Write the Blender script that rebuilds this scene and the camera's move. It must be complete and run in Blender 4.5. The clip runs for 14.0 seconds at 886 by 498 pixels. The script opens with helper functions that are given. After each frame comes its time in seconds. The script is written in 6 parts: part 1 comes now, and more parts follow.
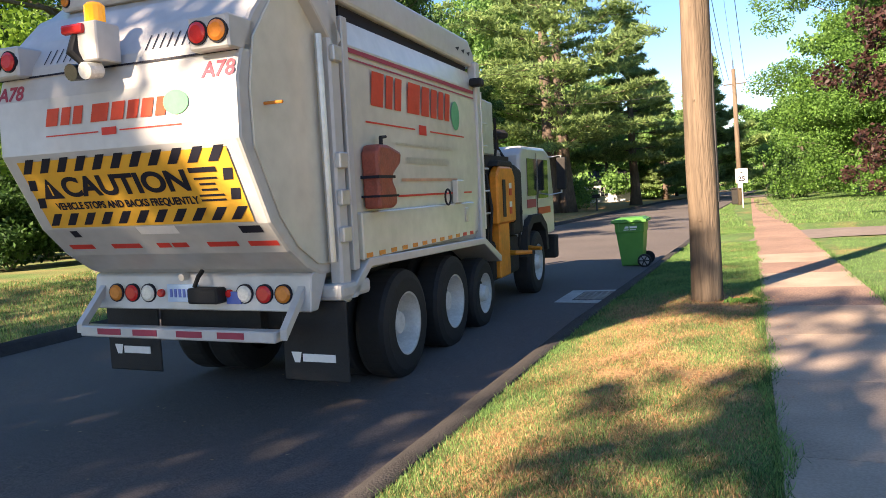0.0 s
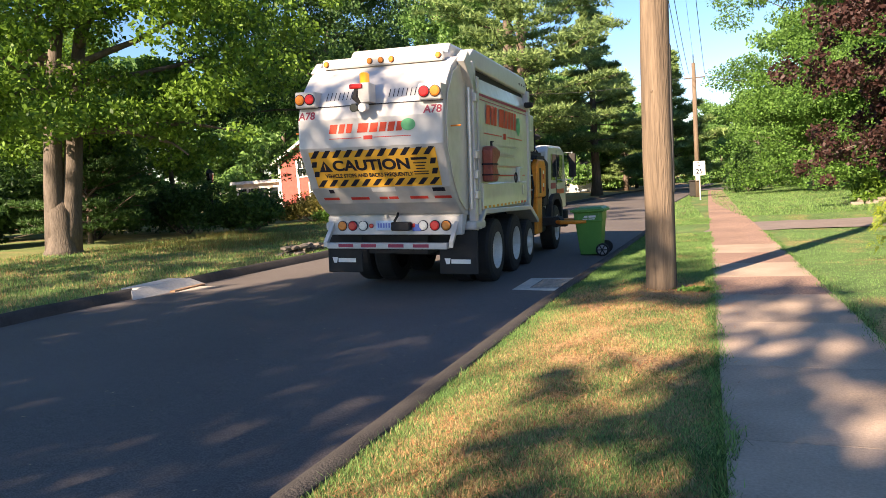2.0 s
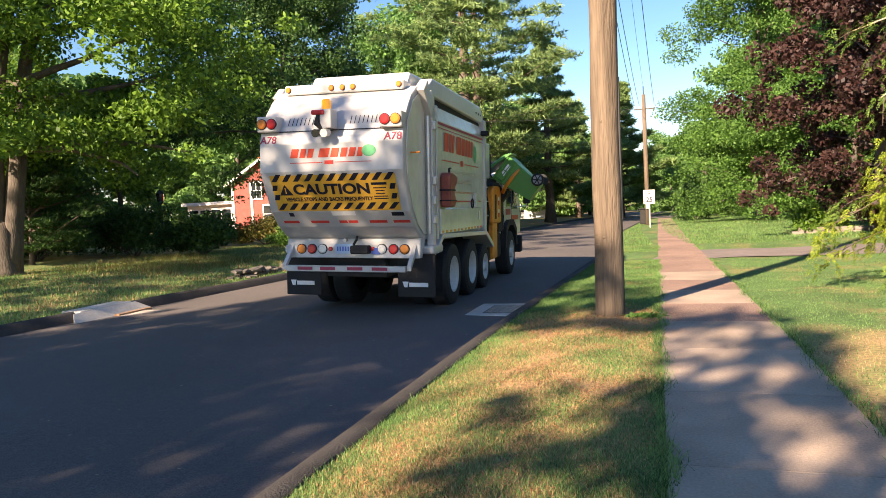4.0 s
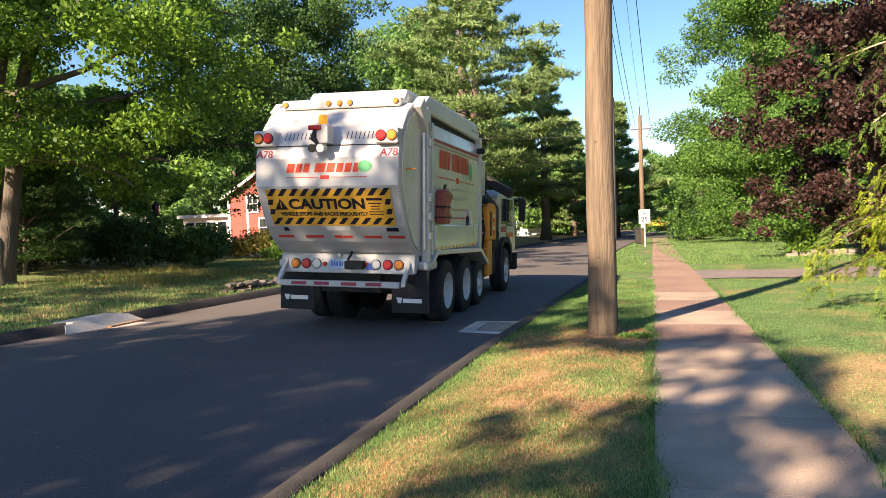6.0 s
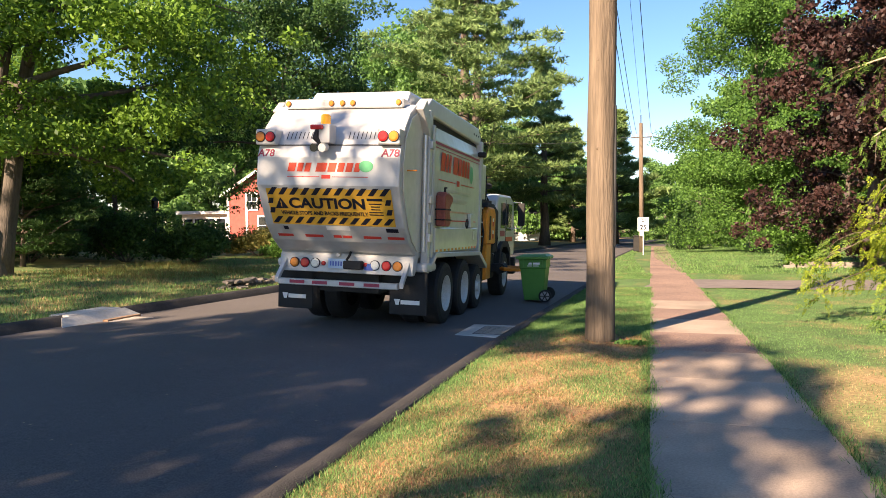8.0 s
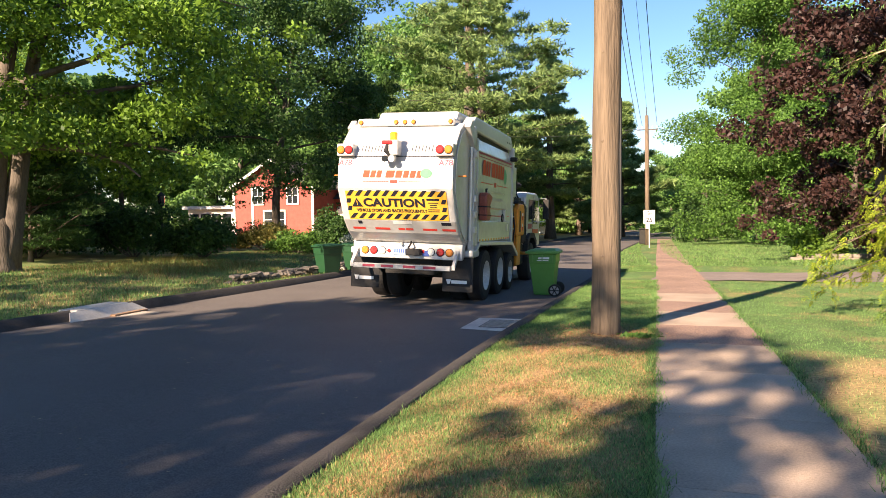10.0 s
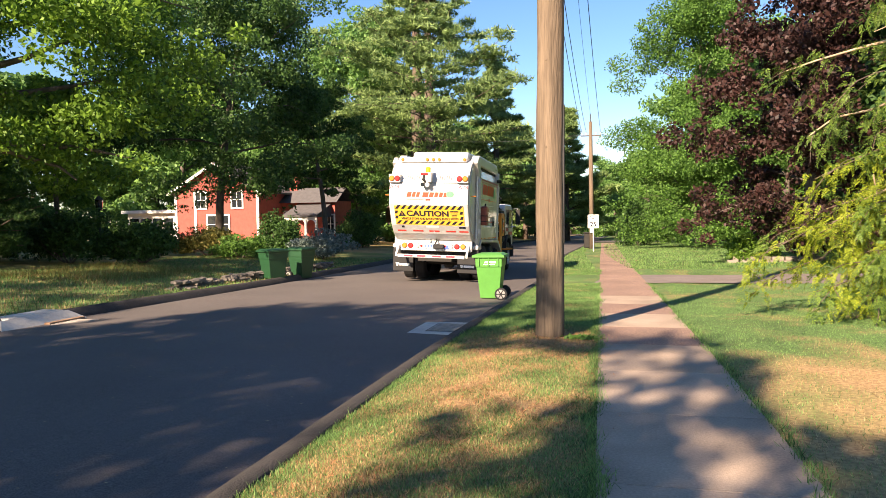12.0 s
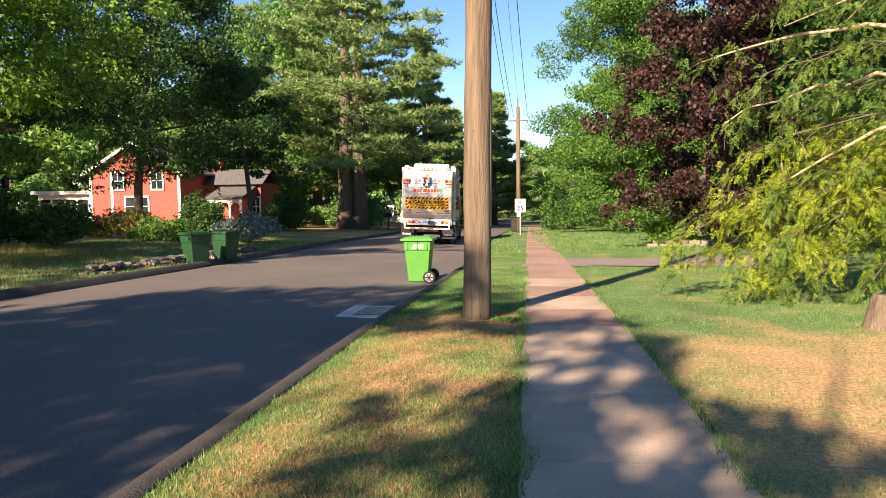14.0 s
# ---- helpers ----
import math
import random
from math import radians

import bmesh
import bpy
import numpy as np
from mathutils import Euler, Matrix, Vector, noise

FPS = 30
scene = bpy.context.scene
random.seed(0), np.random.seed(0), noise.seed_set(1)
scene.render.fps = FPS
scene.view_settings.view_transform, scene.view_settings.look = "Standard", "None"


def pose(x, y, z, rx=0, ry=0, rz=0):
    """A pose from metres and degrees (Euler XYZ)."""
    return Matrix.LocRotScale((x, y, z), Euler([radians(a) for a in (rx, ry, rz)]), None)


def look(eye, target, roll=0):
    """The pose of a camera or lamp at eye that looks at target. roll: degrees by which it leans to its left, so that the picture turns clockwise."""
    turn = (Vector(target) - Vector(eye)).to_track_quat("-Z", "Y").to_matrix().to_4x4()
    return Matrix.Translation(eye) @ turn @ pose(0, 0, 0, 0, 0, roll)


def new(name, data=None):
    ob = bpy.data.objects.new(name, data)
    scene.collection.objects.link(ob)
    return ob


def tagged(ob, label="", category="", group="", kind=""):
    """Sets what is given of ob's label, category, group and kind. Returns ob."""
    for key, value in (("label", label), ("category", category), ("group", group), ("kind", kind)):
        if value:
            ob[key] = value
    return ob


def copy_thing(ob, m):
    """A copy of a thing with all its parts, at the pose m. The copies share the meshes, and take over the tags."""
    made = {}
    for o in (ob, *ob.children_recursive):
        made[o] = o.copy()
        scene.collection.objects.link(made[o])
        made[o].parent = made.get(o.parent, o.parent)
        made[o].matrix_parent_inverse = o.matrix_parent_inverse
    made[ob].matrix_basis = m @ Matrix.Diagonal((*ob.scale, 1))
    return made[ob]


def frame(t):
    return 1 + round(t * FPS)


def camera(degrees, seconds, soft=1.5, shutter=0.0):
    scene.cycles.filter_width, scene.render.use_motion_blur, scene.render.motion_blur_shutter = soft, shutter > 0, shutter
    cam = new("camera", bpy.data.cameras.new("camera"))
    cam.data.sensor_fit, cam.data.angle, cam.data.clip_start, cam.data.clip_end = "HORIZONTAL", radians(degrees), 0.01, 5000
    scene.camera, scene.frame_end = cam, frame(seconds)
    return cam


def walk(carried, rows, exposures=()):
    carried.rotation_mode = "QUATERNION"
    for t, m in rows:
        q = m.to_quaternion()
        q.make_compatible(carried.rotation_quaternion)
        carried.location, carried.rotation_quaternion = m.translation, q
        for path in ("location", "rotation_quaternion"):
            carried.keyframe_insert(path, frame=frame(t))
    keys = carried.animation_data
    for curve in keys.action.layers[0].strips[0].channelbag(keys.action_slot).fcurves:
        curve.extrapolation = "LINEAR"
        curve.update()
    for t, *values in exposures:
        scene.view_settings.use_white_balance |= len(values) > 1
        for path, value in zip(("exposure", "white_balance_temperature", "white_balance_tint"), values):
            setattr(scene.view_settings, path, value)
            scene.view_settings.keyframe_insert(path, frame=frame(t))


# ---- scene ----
cam = camera(63.8, 14.0, soft=0.6)
PATH = [
    (0, (0.117, 0.030, 1.567), (-0.670, 1.687, 1.423), -5),
    (0.5, (0.137, 0.055, 1.551), (-0.590, 1.738, 1.397), -4.4),
    (1, (0.140, 0.075, 1.542), (-0.558, 1.768, 1.369), -4),
    (1.5, (0.142, 0.044, 1.542), (-0.553, 1.737, 1.353), -3.8),
    (2, (0.155, 0.064, 1.535), (-0.545, 1.756, 1.353), -4),
    (2.5, (0.173, 0.067, 1.541), (-0.478, 1.780, 1.376), -3.8),
    (3, (0.186, 0.071, 1.538), (-0.402, 1.808, 1.387), -3.7),
    (5.5, (0.207, 0.064, 1.550), (-0.394, 1.800, 1.457), -2.3),
    (6, (0.221, 0.065, 1.549), (-0.358, 1.810, 1.464), -2.2),
    (6.5, (0.220, 0.079, 1.546), (-0.342, 1.830, 1.459), -1.6),
    (7, (0.213, 0.070, 1.547), (-0.343, 1.822, 1.458), -1.1),
    (7.5, (0.209, 0.060, 1.546), (-0.347, 1.811, 1.452), -0.8),
    (8, (0.209, 0.051, 1.547), (-0.365, 1.798, 1.469), -0.7),
    (10.5, (0.222, 0.042, 1.547), (-0.366, 1.783, 1.451), -1),
    (11, (0.231, 0.035, 1.550), (-0.342, 1.782, 1.462), -1.3),
    (11.5, (0.240, 0.025, 1.550), (-0.300, 1.782, 1.467), -1.3),
    (12, (0.246, 0.018, 1.547), (-0.213, 1.798, 1.462), -1),
    (12.5, (0.249, 0.026, 1.546), (-0.148, 1.819, 1.455), -0.9),
    (13, (0.249, 0.031, 1.540), (-0.124, 1.830, 1.440), -1.1),
    (13.5, (0.254, 0.024, 1.546), (-0.086, 1.830, 1.432), -1.4),
    (14, (0.258, 0.006, 1.545), (-0.021, 1.820, 1.415), -0.6),
]
walk(cam, [(t, look(e, g, r)) for t, e, g, r in PATH], [(0, 2.02, 7050, 20), (1.5, 1.9, 7050, 20), (3, 1.8, 7050, 20), (11, 1.72, 7050, 20), (14, 1.62, 7050, 20)])

# ---- light ----
SUN_AZ, SUN_EL = 22.0, 30.0          # the light travels 22 degrees to the right of +y
world = bpy.data.worlds.new("sky")
scene.world = world
world.use_nodes = True
wn = world.node_tree.nodes
sky = wn.new("ShaderNodeTexSky")
sky.sky_type = "NISHITA"
sky.sun_disc = False
sky.sun_elevation = radians(SUN_EL)
sky.sun_rotation = radians(180 + SUN_AZ)
sky.air_density, sky.dust_density, sky.ozone_density = 1.0, 0.15, 4.0
clear = wn.new("ShaderNodeHueSaturation")
clear.inputs["Saturation"].default_value = 1.15
world.node_tree.links.new(sky.outputs[0], clear.inputs["Color"])
world.node_tree.links.new(clear.outputs[0], wn["Background"].inputs[0])
wn["Background"].inputs[1].default_value = 0.068
sun_data = bpy.data.lights.new("sun", "SUN")
sun_data.energy, sun_data.angle, sun_data.color = 5.0, radians(0.8), (1.0, 0.84, 0.62)
sun = new("sun", sun_data)
to_sun = Vector((-math.sin(radians(SUN_AZ)), -math.cos(radians(SUN_AZ)), math.tan(radians(SUN_EL))))
sun.rotation_euler = to_sun.to_track_quat("Z", "Y").to_euler()


# ---- materials ----
def material(name, color, rough=0.6, metal=0.0, vary=0.25, scale=4.0, bump=0.0, bscale=40.0, spec=0.5, coat=0.0, dark=None, emit=0.0, space="Object", fine=6.0, island=False, per_object=False, stretch=None, speck=0.0):
    m = bpy.data.materials.new(name)
    m.use_nodes = True
    nt = m.node_tree
    n, l = nt.nodes, nt.links
    b = n["Principled BSDF"]
    b.inputs["Roughness"].default_value = rough
    b.inputs["Metallic"].default_value = metal
    b.inputs["Specular IOR Level"].default_value = spec
    b.inputs["Coat Weight"].default_value = coat
    tc = n.new("ShaderNodeTexCoord")
    dark = dark or tuple(c * (1 - vary) for c in color)
    lite = tuple(min(1, c * (1 + vary * 0.5)) for c in color)
    n1 = n.new("ShaderNodeTexNoise")
    n1.inputs["Scale"].default_value, n1.inputs["Detail"].default_value = scale, 6
    n2 = n.new("ShaderNodeTexNoise")
    n2.inputs["Scale"].default_value, n2.inputs["Detail"].default_value = scale * fine, 4
    vec = tc.outputs[space]
    if stretch:
        vm = n.new("ShaderNodeVectorMath")
        vm.operation = "MULTIPLY"
        vm.inputs[1].default_value = stretch
        l.new(vec, vm.inputs[0])
        vec = vm.outputs[0]
    l.new(vec, n1.inputs["Vector"])
    l.new(vec, n2.inputs["Vector"])
    add = n.new("ShaderNodeMath")
    add.operation = "MULTIPLY_ADD"
    add.inputs[1].default_value = 0.6
    l.new(n1.outputs["Fac"], add.inputs[0])
    half = n.new("ShaderNodeMath")
    half.operation = "MULTIPLY"
    half.inputs[1].default_value = 0.4
    l.new(n2.outputs["Fac"], half.inputs[0])
    l.new(half.outputs[0], add.inputs[2])
    fac = add.outputs[0]
    if island or per_object:
        src = n.new("ShaderNodeNewGeometry").outputs["Random Per Island"] if island else n.new("ShaderNodeObjectInfo").outputs["Random"]
        mixf = n.new("ShaderNodeMath")
        mixf.operation = "MULTIPLY_ADD"
        mixf.inputs[1].default_value = 0.3 if island else 0.1
        l.new(src, mixf.inputs[0])
        sub = n.new("ShaderNodeMath")
        sub.operation = "SUBTRACT"
        sub.inputs[1].default_value = 0.15 if island else 0.05
        l.new(fac, sub.inputs[0])
        l.new(sub.outputs[0], mixf.inputs[2])
        fac = mixf.outputs[0]
    ramp = n.new("ShaderNodeValToRGB")
    ramp.color_ramp.elements[0].position, ramp.color_ramp.elements[1].position = 0.32, 0.68
    ramp.color_ramp.elements[0].color, ramp.color_ramp.elements[1].color = (*dark, 1), (*lite, 1)
    l.new(fac, ramp.inputs["Fac"])
    col = ramp.outputs["Color"]
    if speck:
        n4 = n.new("ShaderNodeTexNoise")
        n4.inputs["Scale"].default_value, n4.inputs["Detail"].default_value = speck, 3
        l.new(vec, n4.inputs["Vector"])
        r4 = n.new("ShaderNodeValToRGB")
        r4.color_ramp.elements[0].position, r4.color_ramp.elements[1].position = 0.36, 0.64
        r4.color_ramp.elements[0].color, r4.color_ramp.elements[1].color = (0.45, 0.45, 0.45, 1), (1.0, 1.0, 1.0, 1)
        l.new(n4.outputs["Fac"], r4.inputs["Fac"])
        mu = n.new("ShaderNodeMix")
        mu.data_type, mu.blend_type = "RGBA", "MULTIPLY"
        mu.inputs["Factor"].default_value = 1.0
        l.new(col, mu.inputs["A"])
        l.new(r4.outputs["Color"], mu.inputs["B"])
        col = mu.outputs["Result"]
    l.new(col, b.inputs["Base Color"])
    if bump:
        n3 = n.new("ShaderNodeTexNoise")
        n3.inputs["Scale"].default_value, n3.inputs["Detail"].default_value = bscale, 5
        l.new(vec, n3.inputs["Vector"])
        bp = n.new("ShaderNodeBump")
        bp.inputs["Strength"].default_value, bp.inputs["Distance"].default_value = bump, 0.02
        l.new(n3.outputs["Fac"], bp.inputs["Height"])
        l.new(bp.outputs["Normal"], b.inputs["Normal"])
    if emit:
        l.new(ramp.outputs["Color"], b.inputs["Emission Color"])
        b.inputs["Emission Strength"].default_value = emit
    return m


def leaf_material(name, dark, lite, trans=0.35, scale=0.6, rough=0.55, span=(0.2, 0.85)):
    m = bpy.data.materials.new(name)
    m.use_nodes = True
    n, l = m.node_tree.nodes, m.node_tree.links
    b = n["Principled BSDF"]
    out = n["Material Output"]
    tc = n.new("ShaderNodeTexCoord")
    n1 = n.new("ShaderNodeTexNoise")
    n1.inputs["Scale"].default_value, n1.inputs["Detail"].default_value = scale, 3
    l.new(tc.outputs["Object"], n1.inputs["Vector"])
    geo = n.new("ShaderNodeNewGeometry")
    mx = n.new("ShaderNodeMath")
    mx.operation = "MULTIPLY_ADD"
    mx.inputs[1].default_value = 0.5
    l.new(geo.outputs["Random Per Island"], mx.inputs[0])
    sc = n.new("ShaderNodeMath")
    sc.operation = "MULTIPLY"
    sc.inputs[1].default_value = 0.6
    l.new(n1.outputs["Fac"], sc.inputs[0])
    l.new(sc.outputs[0], mx.inputs[2])
    ramp = n.new("ShaderNodeValToRGB")
    ramp.color_ramp.elements[0].position, ramp.color_ramp.elements[1].position = span
    ramp.color_ramp.elements[0].color, ramp.color_ramp.elements[1].color = (*dark, 1), (*lite, 1)
    l.new(mx.outputs[0], ramp.inputs["Fac"])
    l.new(ramp.outputs["Color"], b.inputs["Base Color"])
    b.inputs["Roughness"].default_value = rough
    b.inputs["Specular IOR Level"].default_value = 0.3
    tr = n.new("ShaderNodeBsdfTranslucent")
    l.new(ramp.outputs["Color"], tr.inputs["Color"])
    ms = n.new("ShaderNodeMixShader")
    ms.inputs[0].default_value = trans
    l.new(b.outputs[0], ms.inputs[1])
    l.new(tr.outputs[0], ms.inputs[2])
    l.new(ms.outputs[0], out.inputs["Surface"])
    return m


M = {}
M["asphalt"] = material("asphalt", (0.158, 0.136, 0.126), 0.85, vary=0.3, scale=0.35, bump=0.1, bscale=160, fine=60, speck=90)
M["kerb"] = material("kerb_asphalt", (0.04, 0.036, 0.034), 0.9, vary=0.45, scale=2.0, bump=0.8, bscale=60)
M["red_slab"] = material("reddish_concrete_slab", (0.40, 0.26, 0.2), 0.9, vary=0.3, scale=0.9, bump=0.5, bscale=110, fine=45, per_object=True, speck=55)
M["slab"] = material("concrete_slab", (0.37, 0.285, 0.218), 0.9, vary=0.42, scale=1.3, bump=0.25, bscale=110, fine=45, per_object=True)
M["concrete"] = material("pale_concrete", (0.5, 0.48, 0.44), 0.85, vary=0.25, scale=3, bump=0.4, bscale=80)
M["drive"] = material("driveway", (0.2, 0.165, 0.15), 0.9, vary=0.3, scale=1.2, bump=0.4, bscale=90)
M["iron"] = material("grate_iron", (0.34, 0.3, 0.26), 0.75, 0.1, vary=0.4, scale=12, bump=0.3)
M["pole"] = material("pole_wood", (0.17, 0.125, 0.085), 0.85, vary=0.6, scale=1.6, bump=0.9, bscale=14, stretch=(6, 6, 0.35), fine=5)
M["bark"] = material("bark", (0.12, 0.098, 0.08), 0.9, vary=0.5, scale=3, bump=1.0, bscale=10, stretch=(2.5, 2.5, 0.6))
M["bark_red"] = material("pine_bark", (0.13, 0.095, 0.075), 0.9, vary=0.5, scale=3, bump=1.0, bscale=9, stretch=(2.5, 2.5, 0.6))
M["branch"] = material("pale_branch", (0.42, 0.31, 0.21), 0.85, vary=0.4, scale=5, bump=0.4, bscale=50)
M["stone"] = material("fieldstone", (0.13, 0.115, 0.1), 0.9, vary=0.4, scale=5, bump=0.6, bscale=30, per_object=True)
M["block"] = material("wall_block", (0.24, 0.205, 0.175), 0.9, vary=0.25, scale=6, bump=0.5, bscale=40, per_object=True)
M["white"] = material("white_truck_paint", (0.49, 0.487, 0.475), 0.33, vary=0.14, scale=1.3, coat=0.3, bump=0.07, bscale=3.5, fine=8)
M["cream"] = material("grimy_white_panel", (0.62, 0.60, 0.51), 0.2, vary=0.18, scale=1.2, coat=0.25, bump=0.02, bscale=5)
M["steel"] = material("worn_steel", (0.6, 0.6, 0.59), 0.35, 0.5, vary=0.2, scale=2.5, bump=0.05, bscale=12)
M["black"] = material("black_rubber", (0.013, 0.013, 0.014), 0.75, vary=0.3, scale=5, bump=0.2, bscale=60)
M["chassis"] = material("grimy_chassis", (0.02, 0.018, 0.016), 0.8, vary=0.4, scale=4, bump=0.3, bscale=30)
M["orange"] = material("orange_paint", (0.75, 0.25, 0.02), 0.45, vary=0.3, scale=3)
M["yellow"] = material("sign_yellow", (0.72, 0.39, 0.05), 0.4, vary=0.08, scale=3, spec=0.12)
M["ink"] = material("black_ink", (0.02, 0.02, 0.03), 0.5, vary=0.1, spec=0.12)
M["red"] = material("red_marking", (0.62, 0.06, 0.045), 0.4, vary=0.12, spec=0.12)
M["maroon"] = material("maroon_marking", (0.35, 0.06, 0.09), 0.45, vary=0.1, spec=0.12)
M["logo_red"] = material("logo_red", (0.6, 0.075, 0.04), 0.4, vary=0.15, spec=0.12)
M["faded"] = material("faded_lettering", (0.42, 0.41, 0.33), 0.4, vary=0.2)
M["faded_red"] = material("faded_red_lettering", (0.55, 0.3, 0.2), 0.4, vary=0.2)
M["logo_green"] = material("logo_green", (0.12, 0.42, 0.2), 0.4, vary=0.2, spec=0.12)
M["reflect"] = material("reflector_white", (0.8, 0.78, 0.76), 0.3, vary=0.1)
M["lamp_red"] = material("red_lamp", (0.6, 0.03, 0.03), 0.2, vary=0.15, scale=40)
M["lamp_amber"] = material("amber_lamp", (0.6, 0.2, 0.03), 0.2, vary=0.15, scale=40)
M["lamp_clear"] = material("clear_lamp", (0.75, 0.75, 0.7), 0.15, vary=0.2, scale=40)
M["beacon"] = material("amber_beacon", (0.95, 0.4, 0.02), 0.2, vary=0.05, emit=0.1)
M["extinguisher"] = material("rust_red_cover", (0.30, 0.07, 0.045), 0.5, vary=0.4, scale=8, bump=0.3)
M["plate_blue"] = material("pale_blue_plate", (0.35, 0.5, 0.68), 0.4, vary=0.1)
M["blue"] = material("blue_label", (0.06, 0.12, 0.45), 0.4, vary=0.1)
M["glass"] = material("dark_glass", (0.02, 0.025, 0.03), 0.06, vary=0.1, spec=0.8)
M["hub"] = material("grey_hub", (0.32, 0.31, 0.3), 0.5, vary=0.2)
M["rim"] = material("white_rim", (0.62, 0.61, 0.58), 0.45, vary=0.25, scale=8)
M["cart"] = material("green_cart_plastic", (0.075, 0.255, 0.045), 0.45, vary=0.12, scale=3, bump=0.1, bscale=30)
# the tree shade over the far carts is put into this darker green
M["cart_shaded"] = material("shaded_green_cart_plastic", (0.012, 0.06, 0.024), 0.45, vary=0.12, scale=3, bump=0.1, bscale=30)
M["brick"] = material("red_brick_siding", (0.37, 0.085, 0.068), 0.85, vary=0.25, scale=4, bump=0.4, bscale=30)
M["trim"] = material("white_trim", (0.75, 0.73, 0.7), 0.6, vary=0.08)
M["roof"] = material("roof_shingle", (0.1, 0.095, 0.1), 0.9, vary=0.3, scale=4, bump=0.4, bscale=20)
M["dirt"] = material("bare_soil", (0.33, 0.2, 0.12), 0.95, vary=0.35, scale=6, bump=0.4, bscale=60)
M["sign"] = material("sign_white", (0.78, 0.78, 0.76), 0.4, vary=0.06)
M["wire"] = material("cable", (0.03, 0.03, 0.03), 0.7, vary=0.1)
M["busyellow"] = material("bus_yellow", (0.85, 0.42, 0.02), 0.4, vary=0.08)
M["car"] = material("pale_car_paint", (0.7, 0.72, 0.74), 0.25, vary=0.05, coat=0.5)
M["blue_house"] = material("pale_blue_siding", (0.5, 0.56, 0.62), 0.7, vary=0.1)
M["maple"] = leaf_material("maple_leaf", (0.022, 0.075, 0.012), (0.21, 0.37, 0.045), 0.4)
# dark evergreen foliage, and shade put into the colour of shadowed trees
M["leaf_dark_shaded"] = leaf_material("dark_shaded_leaf", (0.014, 0.045, 0.016), (0.09, 0.19, 0.045), 0.35)
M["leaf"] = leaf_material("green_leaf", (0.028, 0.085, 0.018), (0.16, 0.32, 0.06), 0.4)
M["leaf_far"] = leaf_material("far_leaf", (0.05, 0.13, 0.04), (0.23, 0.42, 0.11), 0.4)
M["purple"] = leaf_material("purple_leaf", (0.014, 0.010, 0.010), (0.075, 0.034, 0.03), 0.2)
M["pine"] = leaf_material("pine_needle", (0.07, 0.14, 0.05), (0.33, 0.46, 0.16), 0.4)
M["hemlock"] = leaf_material("yellow_green_spray", (0.045, 0.12, 0.015), (0.36, 0.42, 0.035), 0.4)
M["hemlock_green"] = leaf_material("green_spray", (0.03, 0.085, 0.02), (0.2, 0.3, 0.05), 0.35)
M["spruce"] = leaf_material("blue_spruce", (0.06, 0.10, 0.09), (0.25, 0.31, 0.28), 0.15)
M["shrub"] = leaf_material("bronze_shrub", (0.04, 0.07, 0.015), (0.20, 0.17, 0.045), 0.3)
M["grass"] = leaf_material("grass_blade", (0.03, 0.085, 0.024), (0.23, 0.39, 0.12), 0.4, scale=1.5, span=(0.3, 0.75))
M["litter"] = leaf_material("needle_litter", (0.22, 0.085, 0.035), (0.62, 0.30, 0.13), 0.2, scale=2.0, span=(0.3, 0.75))
M["straw"] = leaf_material("dry_grass", (0.15, 0.09, 0.035), (0.56, 0.40, 0.20), 0.3, scale=1.5, span=(0.3, 0.75))


def ground_material():
    m = material("lawn_ground", (0.12, 0.235, 0.055), 0.95, vary=0.45, scale=0.7, bump=0.4, bscale=110, fine=25, speck=35)
    n, l = m.node_tree.nodes, m.node_tree.links
    b = n["Principled BSDF"]
    green = b.inputs["Base Color"].links[0].from_socket
    at = n.new("ShaderNodeAttribute")
    at.attribute_name = "dry"
    nz = n.new("ShaderNodeTexNoise")
    nz.inputs["Scale"].default_value, nz.inputs["Detail"].default_value = 24, 10
    l.new(n["Texture Coordinate"].outputs["Object"], nz.inputs["Vector"])
    soil = n.new("ShaderNodeValToRGB")
    soil.color_ramp.elements[0].color, soil.color_ramp.elements[1].color = (0.24, 0.145, 0.065, 1), (0.46, 0.30, 0.14, 1)
    soil.color_ramp.elements[0].position, soil.color_ramp.elements[1].position = 0.35, 0.65
    l.new(nz.outputs["Fac"], soil.inputs["Fac"])
    mx = n.new("ShaderNodeMix")
    mx.data_type = "RGBA"
    l.new(at.outputs["Fac"], mx.inputs["Factor"])
    l.new(green, mx.inputs["A"])
    l.new(soil.outputs["Color"], mx.inputs["B"])
    l.new(mx.outputs["Result"], b.inputs["Base Color"])
    return m


M["ground"] = ground_material()


# ---- geometry helpers ----
def link_mesh(name, me, mat, parent=None, label=""):
    ob = new(name, me)
    if mat is not None:
        me.materials.append(mat)
    if parent is not None:
        ob.parent = parent
    if label:
        ob["label"] = label
    return ob


def part(name, bm, mat, parent=None, label="", smooth=False):
    me = bpy.data.meshes.new(name)
    if isinstance(bm, Geo):
        me.from_pydata(bm.v, [], bm.f)
        me.update()
    else:
        bm.to_mesh(me)
        bm.free()
    if smooth:
        me.shade_smooth()
    return link_mesh(name, me, mat, parent, label)


def thing(name, m, label, category, group="", kind=""):
    ob = new(name)
    ob.empty_display_size = 0.2
    ob.matrix_basis = m
    return tagged(ob, label, category, group, kind)


